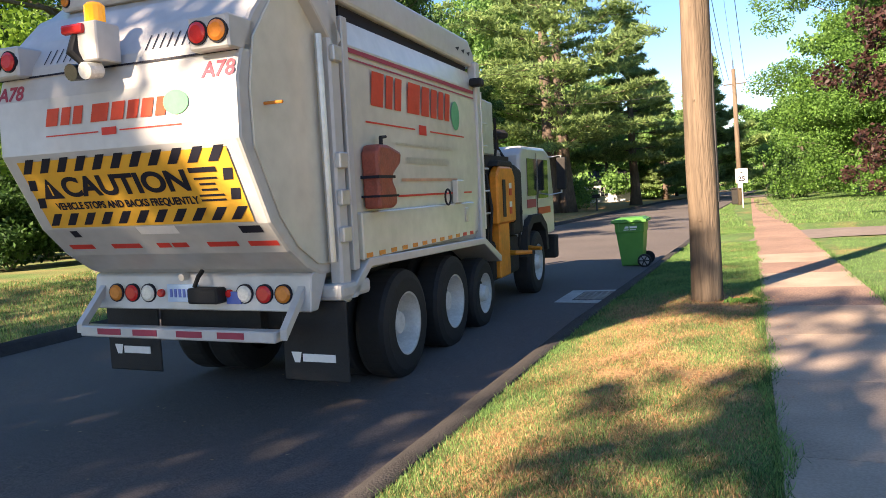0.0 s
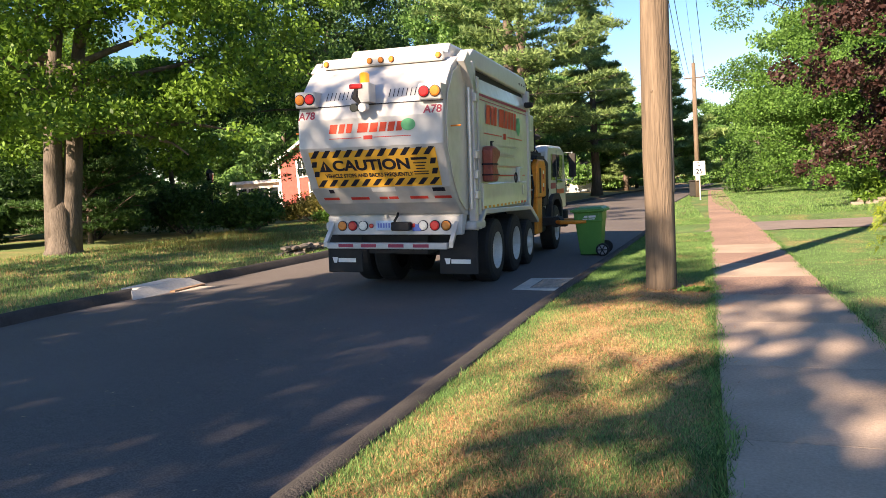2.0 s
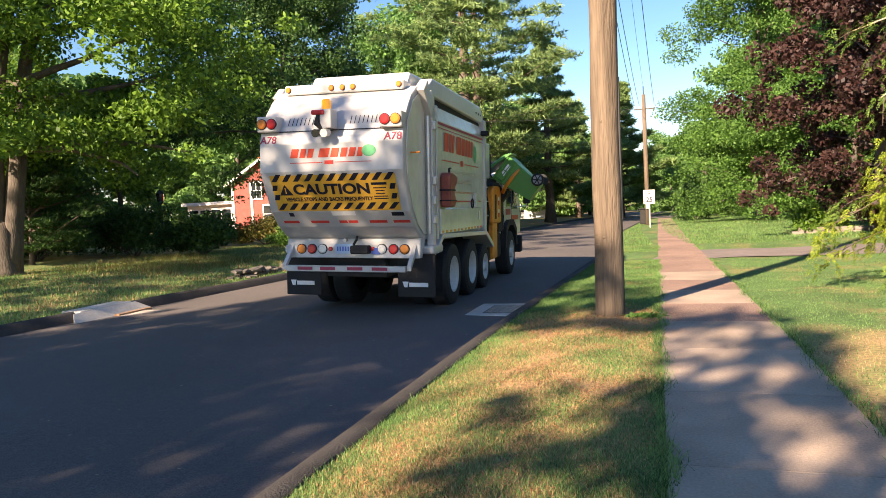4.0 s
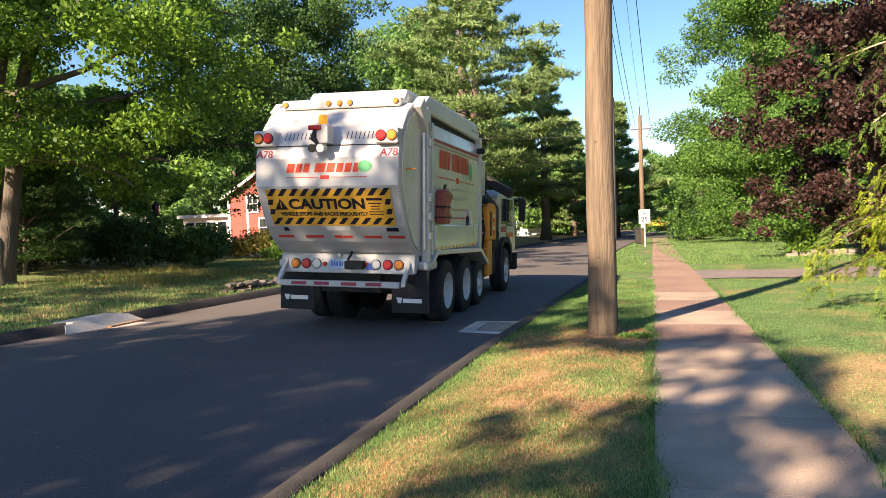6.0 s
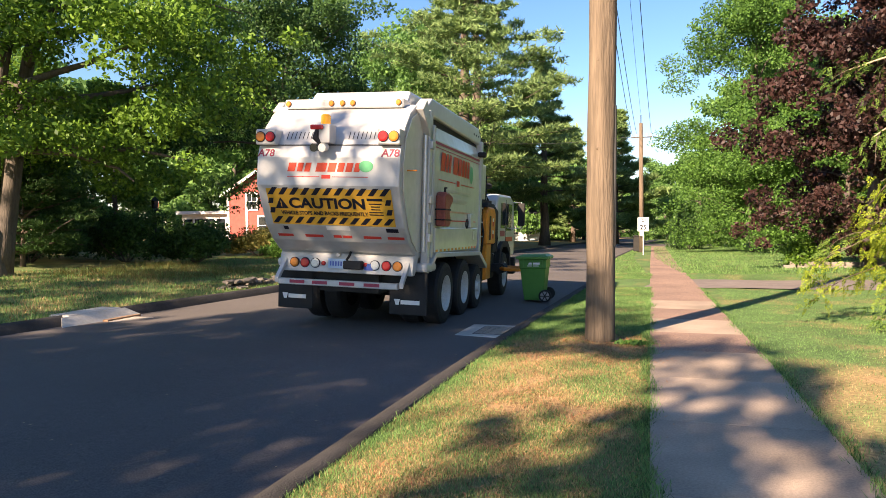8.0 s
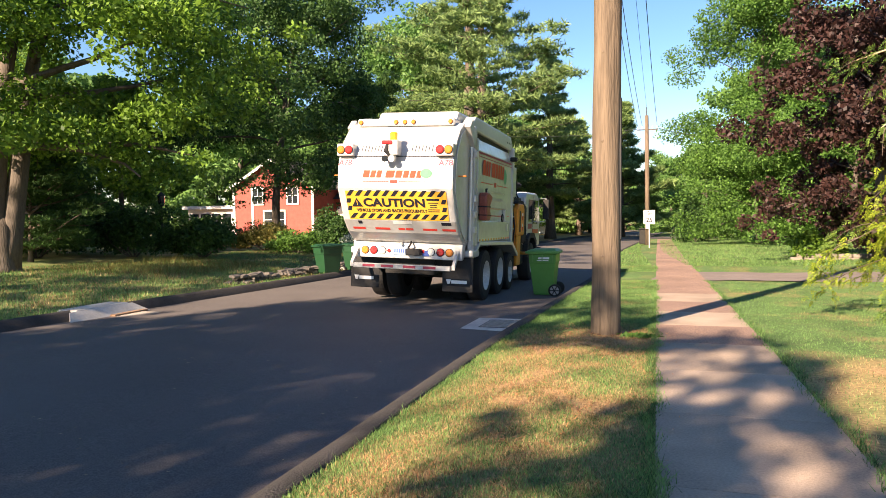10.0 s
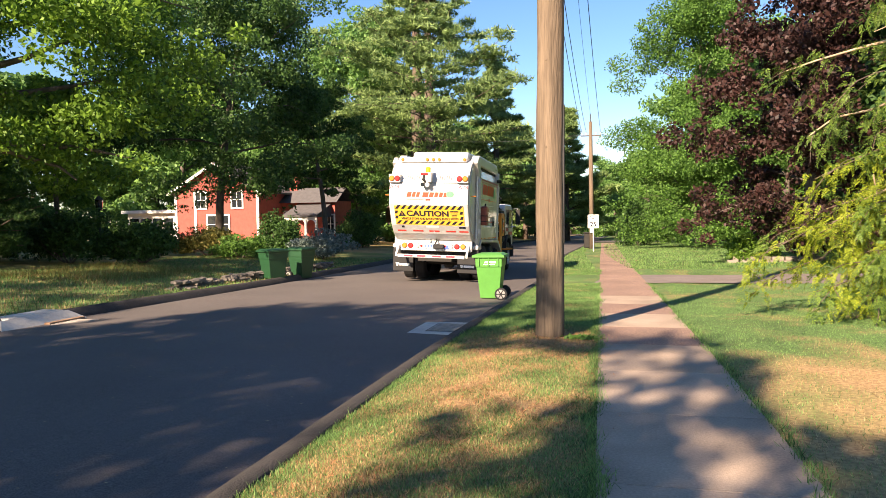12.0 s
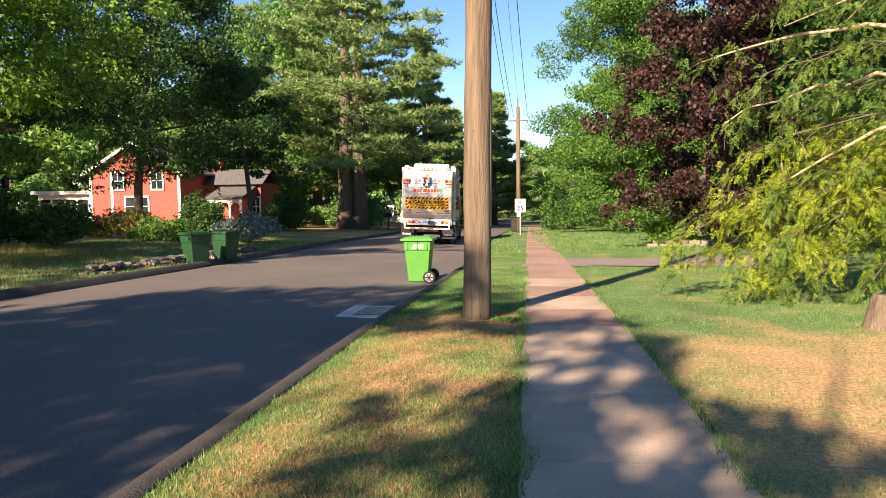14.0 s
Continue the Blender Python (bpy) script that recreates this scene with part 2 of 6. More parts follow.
class Geo:
    def __init__(self):
        self.v, self.f = [], []

    def add(self, vs, fs):
        o = len(self.v)
        self.v += [tuple(p) for p in vs]
        self.f += [tuple(i + o for i in q) for q in fs]
        return self

    def box(self, x0, x1, y0, y1, z0, z1):
        vs = [(x, y, z) for z in (z0, z1) for y in (y0, y1) for x in (x0, x1)]
        return self.add(vs, [(0, 2, 3, 1), (4, 5, 7, 6), (0, 1, 5, 4), (2, 6, 7, 3), (0, 4, 6, 2), (1, 3, 7, 5)])

    def prism(self, profile, x0, x1):
        """a closed outline of (y, z), extruded along x"""
        n = len(profile)
        vs = [(x0, y, z) for y, z in profile] + [(x1, y, z) for y, z in profile]
        fs = [(i, (i + 1) % n, n + (i + 1) % n, n + i) for i in range(n)]
        return self.add(vs, fs + [tuple(range(n - 1, -1, -1)), tuple(range(n, 2 * n))])

    def tube(self, pts, radii, seg=8, cap=True):
        pts = [Vector(p) for p in pts]
        n = len(pts)
        base = len(self.v)
        ref = None
        for i, p in enumerate(pts):
            d = (pts[min(i + 1, n - 1)] - pts[max(i - 1, 0)]).normalized()
            if ref is None:
                ref = Vector((1, 0, 0)) if abs(d.x) < 0.8 else Vector((0, 1, 0))
            u = (ref - d * ref.dot(d)).normalized()
            ref = u
            w = d.cross(u)
            for k in range(seg):
                a = 2 * math.pi * k / seg
                self.v.append(tuple(p + (u * math.cos(a) + w * math.sin(a)) * radii[i]))
        for i in range(n - 1):
            for k in range(seg):
                a, b = base + i * seg + k, base + i * seg + (k + 1) % seg
                self.f.append((a, b, b + seg, a + seg))
        if cap:
            self.f.append(tuple(base + k for k in range(seg - 1, -1, -1)))
            self.f.append(tuple(base + (n - 1) * seg + k for k in range(seg)))
        return self

    def cyl(self, a, b, r, seg=16, r2=None):
        return self.tube([a, b], [r, r if r2 is None else r2], seg)

    def lathe_x(self, profile, cx, cy, cz, seg=28):
        """profile of (x, radius) turned about an axis along x"""
        base = len(self.v)
        for x, r in profile:
            for k in range(seg):
                a = 2 * math.pi * k / seg
                self.v.append((cx + x, cy + r * math.cos(a), cz + r * math.sin(a)))
        for i in range(len(profile) - 1):
            for k in range(seg):
                a, b = base + i * seg + k, base + i * seg + (k + 1) % seg
                self.f.append((a, b, b + seg, a + seg))
        return self


def bevel_box(x0, x1, y0, y1, z0, z1, r=0.02, seg=2):
    bm = bmesh.new()
    g = Geo().box(x0, x1, y0, y1, z0, z1)
    vs = [bm.verts.new(p) for p in g.v]
    for q in g.f:
        bm.faces.new([vs[i] for i in q])
    bmesh.ops.bevel(bm, geom=bm.edges[:], offset=r, segments=seg, affect="EDGES", profile=0.5)
    return bm


def bevel_geo(g, r=0.02, seg=2, angle=25):
    bm = bmesh.new()
    vs = [bm.verts.new(p) for p in g.v]
    for q in g.f:
        bm.faces.new([vs[i] for i in q])
    bmesh.ops.recalc_face_normals(bm, faces=bm.faces[:])
    es = [e for e in bm.edges if e.is_manifold and e.calc_face_angle(0) > radians(angle)]
    bmesh.ops.bevel(bm, geom=es, offset=r, segments=seg, affect="EDGES", profile=0.5, clamp_overlap=True)
    return bm


def text_mesh(name, body, size, mat, parent, m, label="", bold=0.0, stretch=1.0):
    cu = bpy.data.curves.new(name, "FONT")
    cu.body, cu.size, cu.align_x, cu.align_y, cu.extrude, cu.offset = body, size, "CENTER", "CENTER", 0.001, bold
    tmp = bpy.data.objects.new(name, cu)
    scene.collection.objects.link(tmp)
    dg = bpy.context.evaluated_depsgraph_get()
    me = bpy.data.meshes.new_from_object(tmp.evaluated_get(dg))
    bpy.data.objects.remove(tmp)
    me.transform(m @ Matrix.Diagonal((stretch, 1, 1, 1)))
    me.materials.clear()
    return link_mesh(name, me, mat, parent, label)


def raw_mesh(name, v, k):
    """v: n*k vertices in order, every k of them one face"""
    v = np.asarray(v, dtype=np.float32).reshape(-1, 3)
    n = len(v) // k
    me = bpy.data.meshes.new(name)
    me.vertices.add(len(v))
    me.vertices.foreach_set("co", v.ravel())
    me.loops.add(len(v))
    me.loops.foreach_set("vertex_index", np.arange(len(v), dtype=np.int32))
    me.polygons.add(n)
    me.polygons.foreach_set("loop_start", np.arange(0, len(v), k, dtype=np.int32))
    me.update(calc_edges=True)
    return me


# ---- the lie of the land ----
def fall(y):
    """the street drops gently away from the viewer"""
    return -0.018 * max(0.0, min(y, 75.0) - 8.0) - 0.024 * max(0.0, min(y, 230.0) - 75.0)


def bend(y):
    """the street shifts slightly to the left past the driveway"""
    u = max(0.0, min(1.0, (y - 18.0) / 22.0))
    return -0.85 * u * u * (3 - 2 * u)


ROAD_L, ROAD_R = -10.25, -1.98


def road_z(x, y):
    u = (x - bend(y) - (ROAD_L + ROAD_R) / 2) / ((ROAD_R - ROAD_L) / 2)
    return -0.165 - 0.075 * min(1.0, u * u) + fall(y)


def land_z(xr, y):
    """the ground without the road; xr is measured across the straightened street"""
    if xr >= ROAD_R:
        z = -0.06 + 0.06 * min(1.0, (xr - ROAD_R) / 1.0)
        z += 0.03 * max(0.0, xr - 3.0) ** 0.9
    else:
        z = -0.12 + 0.03 * min(12.0, ROAD_L - xr)
    return z + fall(y) + 0.012 * noise.noise(Vector((xr * 1.3, y * 1.3, 0)))


def dryness(x, y):
    """how scorched the grass is: strongest on the verge round the pole and on the bare lawn edge"""
    n = noise.noise(Vector((x * 1.3, y * 0.9, 3.0))) * 0.6 + noise.noise(Vector((x * 3.4, y * 3.4, 7.0))) * 0.45
    d = 0.0
    if -2.0 < x < 0.2 and y < 14:
        d = 0.62 * max(0.0, min(1.0, (9.9 - y) / 0.9))
        d -= 0.5 * max(0.0, 1 - (x + 2.0) / 0.5)
        d -= 0.25 * max(0.0, min(1.0, (x + 0.25) / 0.3))
        d += 0.55 * math.exp(-((x + 0.7) ** 2 + (y - 8.9) ** 2) / 0.7)
        d += 0.9 * math.exp(-((x + 0.45) ** 2 / 0.03 + (y - 5.6) ** 2 / 0.06))
    elif x > 1.2 and y < 14:
        d = 0.85 * max(0.0, min(1.0, (8.9 + 0.1 * x - y) / 1.5))
        d -= 0.25 * max(0.0, 1 - (x - 1.2) / 0.8)
    elif x < ROAD_L:
        d = 0.25
        if y > 40:
            d = 0.75
    return max(0.0, min(1.0, d + n))


# ---- ground, road, kerbs, pavement ----
def build_ground():
    xs = sorted(set([-420, -300, -200, -140, -100, -75, -60, -50] + [-42 + 2 * i for i in range(16)] + [ROAD_L - 0.24, ROAD_L, ROAD_L + 0.001, ROAD_R - 0.001, ROAD_R, ROAD_R + 0.12]
                    + [-1.8 + 0.15 * i for i in range(60)] + [7.5 + i for i in range(30)] + [40, 50, 60, 80, 110, 150, 200, 300, 420]))
    ys = sorted(set([-120, -80, -60, -40, -30, -20, -10, -5] + [-2 + i for i in range(4)] + [2 + 0.15 * i for i in range(110)] + [19 + i for i in range(30)] + [50 + 4 * i for i in range(15)] + [115, 130, 150, 180, 220, 280, 360, 480, 700]))
    nx, ny = len(xs), len(ys)
    v, dry = [], []
    for y in ys:
        for x in xs:
            z = -0.42 + fall(y) if ROAD_L + 0.0005 < x < ROAD_R - 0.0005 else land_z(x, y)
            v.append((x + bend(y), y, z))
            dry.append(dryness(x, y))
    f = [(j * nx + i, j * nx + i + 1, (j + 1) * nx + i + 1, (j + 1) * nx + i) for j in range(ny - 1) for i in range(nx - 1)]
    me = bpy.data.meshes.new("ground")
    me.from_pydata(v, [], f)
    at = me.attributes.new("dry", "FLOAT", "POINT")
    at.data.foreach_set("value", dry)
    me.shade_smooth()
    ob = link_mesh("ground", me, M["ground"])
    tagged(ob, "summer lawn, green with scorched straw-brown patches", "ground", kind="structure")


def strip(name, profile, mat, label, category, y0=-60.0, y1=190.0):
    """an open profile of (x, z) swept along the street"""
    ys = [y0 + 5 * i for i in range(int((0 - y0) / 5))] + [0.5 * i for i in range(120)] + [60 + 4 * i for i in range(int((y1 - 60) / 4))]
    g = Geo()
    n = len(profile)
    for y in ys:
        for x, z in profile:
            j = 0.012 * noise.noise(Vector((x * 3, y * 1.7, z * 9))) if name == "kerb" else 0
            g.v.append((x + bend(y) + j, y, z + fall(y) + j))
    for i in range(len(ys) - 1):
        for k in range(n - 1):
            a = i * n + k
            g.f.append((a, a + 1, a + n + 1, a + n))
    ob = part(name, g, mat, smooth=True)
    return tagged(ob, label, category, kind="structure")


def build_road():
    half, mid = (ROAD_R - ROAD_L) / 2, (ROAD_R + ROAD_L) / 2
    prof = [(mid + half * u, -0.165 - 0.075 * u * u) for u in [-1 + 0.1 * i for i in range(21)]]
    strip("road", prof, M["asphalt"], "dark grey asphalt street with a low crown", "road")
    strip("kerb", [(ROAD_R - 0.34, -0.3), (ROAD_R - 0.28, -0.215), (ROAD_R - 0.2, -0.15), (ROAD_R - 0.14, -0.05), (ROAD_R - 0.06, -0.025), (ROAD_R + 0.04, -0.03), (ROAD_R + 0.09, -0.2)],
          M["kerb"], "worn dark asphalt kerb beside the grass verge", "kerb")
    strip("kerb", [(ROAD_L - 0.12, -0.25), (ROAD_L - 0.1, -0.07), (ROAD_L - 0.02, -0.06), (ROAD_L + 0.06, -0.1), (ROAD_L + 0.13, -0.2), (ROAD_L + 0.2, -0.3)],
          M["kerb"], "worn dark asphalt kerb along the far lawn", "kerb")


def walk_mid(y):
    return 0.84 - 0.0375 * y if y < 30 else -0.285 - 0.031 * (y - 30)


def walk_half(y):
    return 0.63 - 0.0035 * min(y, 30)


def build_pavement():
    side = thing("pavement", pose(0, 0, 0), "pinkish concrete pavement slabs with dappled shade", "pavement", kind="structure")
    g = Geo()
    for i in range(133):
        yy = -6 + 0.5 * i
        g.v += [(walk_mid(yy) - walk_half(yy), yy, -0.03 + fall(yy)), (walk_mid(yy) + walk_half(yy), yy, -0.03 + fall(yy))]
    g.f = [(2 * i, 2 * i + 1, 2 * i + 3, 2 * i + 2) for i in range(132)]
    part("bedding", g, M["kerb"], side)
    y = -6.4
    while y < 60:
        step = 1.5
        a, b = y + 0.004, y + step - 0.004
        tilt = 0.001 * math.sin(y * 3.7)
        g = Geo()
        top = []
        for yy in (a, b):
            for s in (-1, 1):
                top.append((walk_mid(yy) + s * walk_half(yy), yy, 0.016 + fall(yy) + tilt * s))
        g.add([(x, yy, z - 0.1) for x, yy, z in top] + top, [(4, 5, 7, 6), (0, 1, 5, 4), (2, 6, 7, 3), (0, 4, 6, 2), (1, 3, 7, 5)])
        part("slab", g, M["slab" if y + 3 * math.sin(y * 2.3) < 11 else "red_slab"], side)
        y += step
    for y0, y1 in ((17.9, 20.9),):
        g = Geo()
        for x in [-2.1 + 0.5 * i for i in range(48)]:
            z = fall(y0) + (0.02 if x > -0.4 else -0.19 + 0.21 * (x + 2.1) / 1.7) + (0.02 * max(0, x - 3))
            if -0.5 < x < 1.1:
                z -= 0.012
            g.v += [(x, y0 + 0.15 * math.sin(x), z), (x, y1 + 0.1 * math.sin(x * 2), z - 0.05)]
        n = len(g.v) // 2
        g.f = [(2 * i, 2 * i + 2, 2 * i + 3, 2 * i + 1) for i in range(n - 1)]
        ob = part("driveway", g, M["drive"], smooth=True)
        tagged(ob, "brownish asphalt driveway crossing the pavement", "driveway", kind="structure")


def build_drains():
    d = thing("storm_drain", pose(-2.52, 11.05, road_z(-2.5, 11.05)), "pale concrete storm drain with a rusty iron grate", "storm drain")
    part("collar", bevel_box(-0.55, 0.42, -0.55, 0.6, -0.1, 0.028, 0.012, 1), M["concrete"], d)
    for i in range(9):
        part("grate_bar", Geo().box(-0.27, 0.33, -0.34 + 0.085 * i, -0.31 + 0.085 * i, 0.01, 0.042), M["iron"], d)
    for i in range(7):
        part("grate_bar", Geo().box(-0.27 + 0.095 * i, -0.24 + 0.095 * i, -0.36, 0.4, 0.008, 0.039), M["iron"], d)
    # no hole: a black slab paints the shade below the grate
    part("pit_shade", Geo().box(-0.3, 0.36, -0.37, 0.41, 0.0, 0.031), M["ink"], d)
    c = thing("kerb_inlet", pose(-10.15, 10.6, fall(10.6), 0, 0, 0), "pale sloping concrete kerb inlet with orange-brown litter", "storm drain")
    part("top_slab", bevel_geo(Geo().prism([(-0.8, -0.25), (-0.62, -0.05), (0.62, -0.05), (0.8, -0.25)], -0.4, 0.06), 0.015, 1), M["concrete"], c)
    part("apron", bevel_geo(Geo().add([(0.06, -0.8, -0.06), (0.06, 0.72, -0.06), (0.3, 0.95, -0.235), (0.3, -1.0, -0.235), (0.06, -0.8, -0.3), (0.06, 0.72, -0.3), (0.3, 0.95, -0.3), (0.3, -1.0, -0.3)],
                                      [(0, 3, 2, 1), (4, 5, 6, 7), (0, 1, 5, 4), (2, 3, 7, 6), (0, 4, 7, 3), (1, 2, 6, 5)]), 0.01, 1), M["concrete"], c)
    part("leaf_litter", Geo().box(0.3, 0.42, -0.1, 0.75, -0.26, -0.19), M["dirt"], c, "orange-brown leaf litter")
    for i in range(8):
        part("grate_bar", Geo().box(0.44, 0.9, -0.1 + 0.09 * i, -0.06 + 0.09 * i, -0.25, -0.213), M["iron"], c)


# ---- refuse truck ----
PROFILE = [(0.7, 3.52), (0.16, 3.52), (-0.12, 3.36), (-0.33, 3.14), (-0.47, 2.92), (-0.55, 2.66), (-0.56, 2.25), (-0.26, 1.66), (-0.04, 1.43), (0.18, 1.28), (0.38, 1.2), (0.7, 1.2)]


def on_tail(z, lift=0.004):
    """the place on the tailgate's back at height z, and its lean in degrees"""
    for (ya, za), (yb, zb) in zip(PROFILE[1:], PROFILE[2:]):
        if zb <= z <= za and za > zb:
            u = (z - zb) / (za - zb)
            a = math.atan2(ya - yb, za - zb)
            return yb + u * (ya - yb) - lift * math.cos(a), math.degrees(a)
    return -0.56, 0.0


def tail_plate(x0, x1, z0, z1, lift=0.006, slant=0.0):
    g = Geo()
    ya, yb = on_tail(z0, lift)[0], on_tail(z1, lift)[0]
    g.add([(x0, ya, z0), (x1, ya, z0), (x1 + slant, yb, z1), (x0 + slant, yb, z1)], [(0, 1, 2, 3)])
    g.add([(x0, ya + lift, z0), (x1, ya + lift, z0), (x1 + slant, yb + lift, z1), (x0 + slant, yb + lift, z1)], [(4 - 4, 3, 2, 1)])
    return g


def side_plate(y0, y1, z0, z1, x=1.236, slant=0.0):
    return Geo().add([(x, y0, z0), (x, y1, z0), (x, y1 + slant, z1), (x, y0 + slant, z1)], [(0, 1, 2, 3)])


def round_lamp(parent, x, y, z, r, mat, ring=True, name="lamp"):
    g = Geo()
    g.tube([(x, y + 0.02, z), (x, y - 0.018, z), (x, y - 0.03, z)], [r, r, r * 0.7], 16)
    o = part(name, g, mat, parent, smooth=False)
    if ring:
        part("bezel", Geo().tube([(x, y + 0.015, z), (x, y - 0.012, z)], [r * 1.16, r * 1.16], 16), M["ink"], o)
    return o


def build_truck():
    t = thing("refuse_truck", pose(0, 0, 0), "large white side-loading refuse truck with yellow caution panel", "truck")
    # tailgate
    tail = part("tailgate", bevel_geo(Geo().prism(PROFILE, -1.13, 1.13), 0.03, 2, 50), M["white"], t, smooth=False)
    part("side_flange", bevel_geo(Geo().prism([(0.72, 3.5), (0.2, 3.42), (-0.1, 3.28), (-0.36, 2.95), (-0.43, 2.6), (-0.42, 2.2), (-0.16, 1.7), (0.05, 1.46), (0.32, 1.3), (0.72, 1.26)], 1.131, 1.15), 0.004, 1), M["cream"], tail)
    part("side_flange", bevel_geo(Geo().prism([(0.72, 3.5), (0.2, 3.42), (-0.1, 3.28), (-0.36, 2.95), (-0.43, 2.6), (-0.42, 2.2), (-0.16, 1.7), (0.05, 1.46), (0.32, 1.3), (0.72, 1.26)], -1.15, -1.131), 0.004, 1), M["cream"], tail)
    part("seam", tail_plate(-1.12, 1.12, 2.835, 2.85, 0.012), M["ink"], tail)
    for s in (-1, 1):
        pod = part("lamp_pod", bevel_box(min(s * 0.8, s * 1.13), max(s * 0.8, s * 1.13), -0.6, -0.3, 2.84, 3.07, 0.015, 1), M["white"], tail)
        round_lamp(pod, s * 0.885, -0.6, 2.955, 0.07, M["lamp_red"])
        round_lamp(pod, s * 1.045, -0.6, 2.955, 0.07, M["lamp_amber"])
        for i in range(7):
            z0, z1 = 2.93, 3.05
            part("vent_slot", tail_plate(s * (0.3 + 0.065 * i), s * (0.3 + 0.065 * i) + 0.012, z0, z1, 0.006), M["ink"], tail)
        text_mesh("fleet_number", "A78", 0.16, M["maroon"], tail, pose(s * 0.98, on_tail(2.72)[0], 2.72, 90 - on_tail(2.72)[1]), "maroon fleet number", 0.004)
    part("marker_post", Geo().cyl((1.13, -0.28, 2.5), (1.3, -0.28, 2.5), 0.012, 8), M["lamp_amber"], tail, "thin amber side marker")
    part("marker_post", Geo().cyl((-1.13, -0.28, 2.5), (-1.32, -0.28, 2.5), 0.012, 8), M["lamp_amber"], tail, "thin amber side marker")
    bar = part("top_bar", bevel_box(-0.97, 0.97, -0.02, 0.34, 3.46, 3.6, 0.02, 1), M["white"], tail)
    for x in (-0.9, -0.18, 0.0, 0.17, 0.9):
        round_lamp(bar, x, -0.02, 3.53, 0.04, M["lamp_amber"])
    # company lettering as plain blocks
    x = -0.62
    for i, wd in enumerate((0.12, 0.09, 0.09, 0.0, 0.16, 0.12, 0.1, 0.1, 0.09)):
        if wd:
            part("logo_block", tail_plate(x, x + wd, 2.45, 2.58, 0.006, 0.03), M["logo_red"], tail)
            x += wd + 0.03
        else:
            x += 0.06
    g = Geo()
    y0 = on_tail(2.52)[0] - 0.004
    g.add([(0.62 + 0.11 * math.cos(a), y0, 2.53 + 0.085 * math.sin(a)) for a in [2 * math.pi * k / 16 for k in range(16)]], [tuple(range(16))])
    part("logo_disc", g, M["logo_green"], tail)
    part("logo_line", tail_plate(-0.62, -0.1, 2.372, 2.382, 0.005), M["red"], tail)
    part("logo_line", tail_plate(0.1, 0.66, 2.372, 2.382, 0.005), M["red"], tail)
    part("logo_block", tail_plate(-0.07, 0.07, 2.35, 2.405, 0.005), M["red"], tail)
    # caution panel
    sign = part("caution_panel", tail_plate(-0.98, 1.0, 1.675, 2.2, 0.012), M["yellow"], tail, "yellow and black striped caution panel")
    yy, lean = on_tail(1.95, 0.018)
    for row0, row1, sl in ((2.11, 2.215, 0.1), (1.695, 1.79, 0.1)):
        for i in range(11):
            x0 = -0.97 + 0.178 * i
            part("stripe", tail_plate(x0, x0 + 0.085, row0, row1, 0.016, sl if x0 + 0.085 + sl < 1.0 else max(0.0, 0.995 - x0 - 0.085)), M["ink"], sign)
    for x0 in (-0.99, 0.88):
        for z0 in (1.84, 1.98):
            part("stripe", tail_plate(x0, x0 + 0.08, z0, z0 + 0.08, 0.016, 0.03), M["ink"], sign)
    mt = lambda x, z: pose(x, on_tail(z, 0.018)[0], z, 90 - on_tail(z)[1])
    text_mesh("caution_word", "CAUTION", 0.225, M["ink"], sign, mt(-0.03, 1.985), "black capitals", 0.008, 1.2)
    text_mesh("caution_line", "VEHICLE STOPS AND BACKS FREQUENTLY", 0.085, M["ink"], sign, mt(-0.1, 1.845), "black capitals", 0.0025, 0.86)
    g = Geo().add([(-0.88, on_tail(1.91, 0.017)[0], 1.91), (-0.66, on_tail(1.91, 0.017)[0], 1.91), (-0.77, on_tail(2.07, 0.017)[0], 2.07)], [(0, 1, 2)])
    part("warning_triangle", g, M["ink"], sign)
    part("warning_mark", tail_plate(-0.777, -0.763, 1.935, 2.02, 0.019), M["yellow"], sign)
    for z0, z1, wd in ((2.04, 2.075, 0.12), (1.99, 2.005, 0.1), (1.95, 1.965, 0.07), (1.91, 1.925, 0.07), (1.87, 1.885, 0.11), (1.835, 1.85, 0.11)):
        part("fine_print", tail_plate(0.73 - wd, 0.73 + wd, z0, z1, 0.017), M["ink"], sign)
    for x0, x1 in ((-0.98, -0.72), (-0.52, -0.22), (-0.05, 0.08), (0.1, 0.25), (0.44, 0.72), (0.82, 1.08)):
        part("reflector", tail_plate(x0, x1, 1.485, 1.525, 0.006), M["red"], tail)
    part("label", tail_plate(-0.12, 0.26, 1.6, 1.665, 0.006), M["reflect"], tail)
    part("label", tail_plate(-0.83, -0.75, 1.59, 1.645, 0.006), M["ink"], tail)
    part("label", tail_plate(0.83, 1.02, 1.59, 1.645, 0.006), M["ink"], tail)
    # beacon and camera
    mast = part("camera_mast", bevel_box(-0.06, 0.12, -0.72, -0.5, 2.85, 3.12, 0.01, 1), M["white"], tail)
    part("beacon", Geo().tube([(-0.0, -0.6, 3.12), (-0.0, -0.6, 3.25), (0, -0.6, 3.27)], [0.07, 0.07, 0.05], 14), M["beacon"], mast, "amber rotating beacon")
    part("brake_lamp", bevel_box(-0.18, 0.02, -0.75, -0.7, 3.04, 3.11, 0.02, 2), M["lamp_red"], mast)
    part("bracket", Geo().tube([(-0.08, -0.7, 3.04), (-0.1, -0.72, 2.92), (-0.03, -0.7, 2.84)], [0.035, 0.05, 0.03], 8), M["black"], mast)
    part("camera_eye", Geo().cyl((-0.12, -0.62, 2.8), (-0.12, -0.74, 2.78), 0.06, 14), M["glass"], mast)
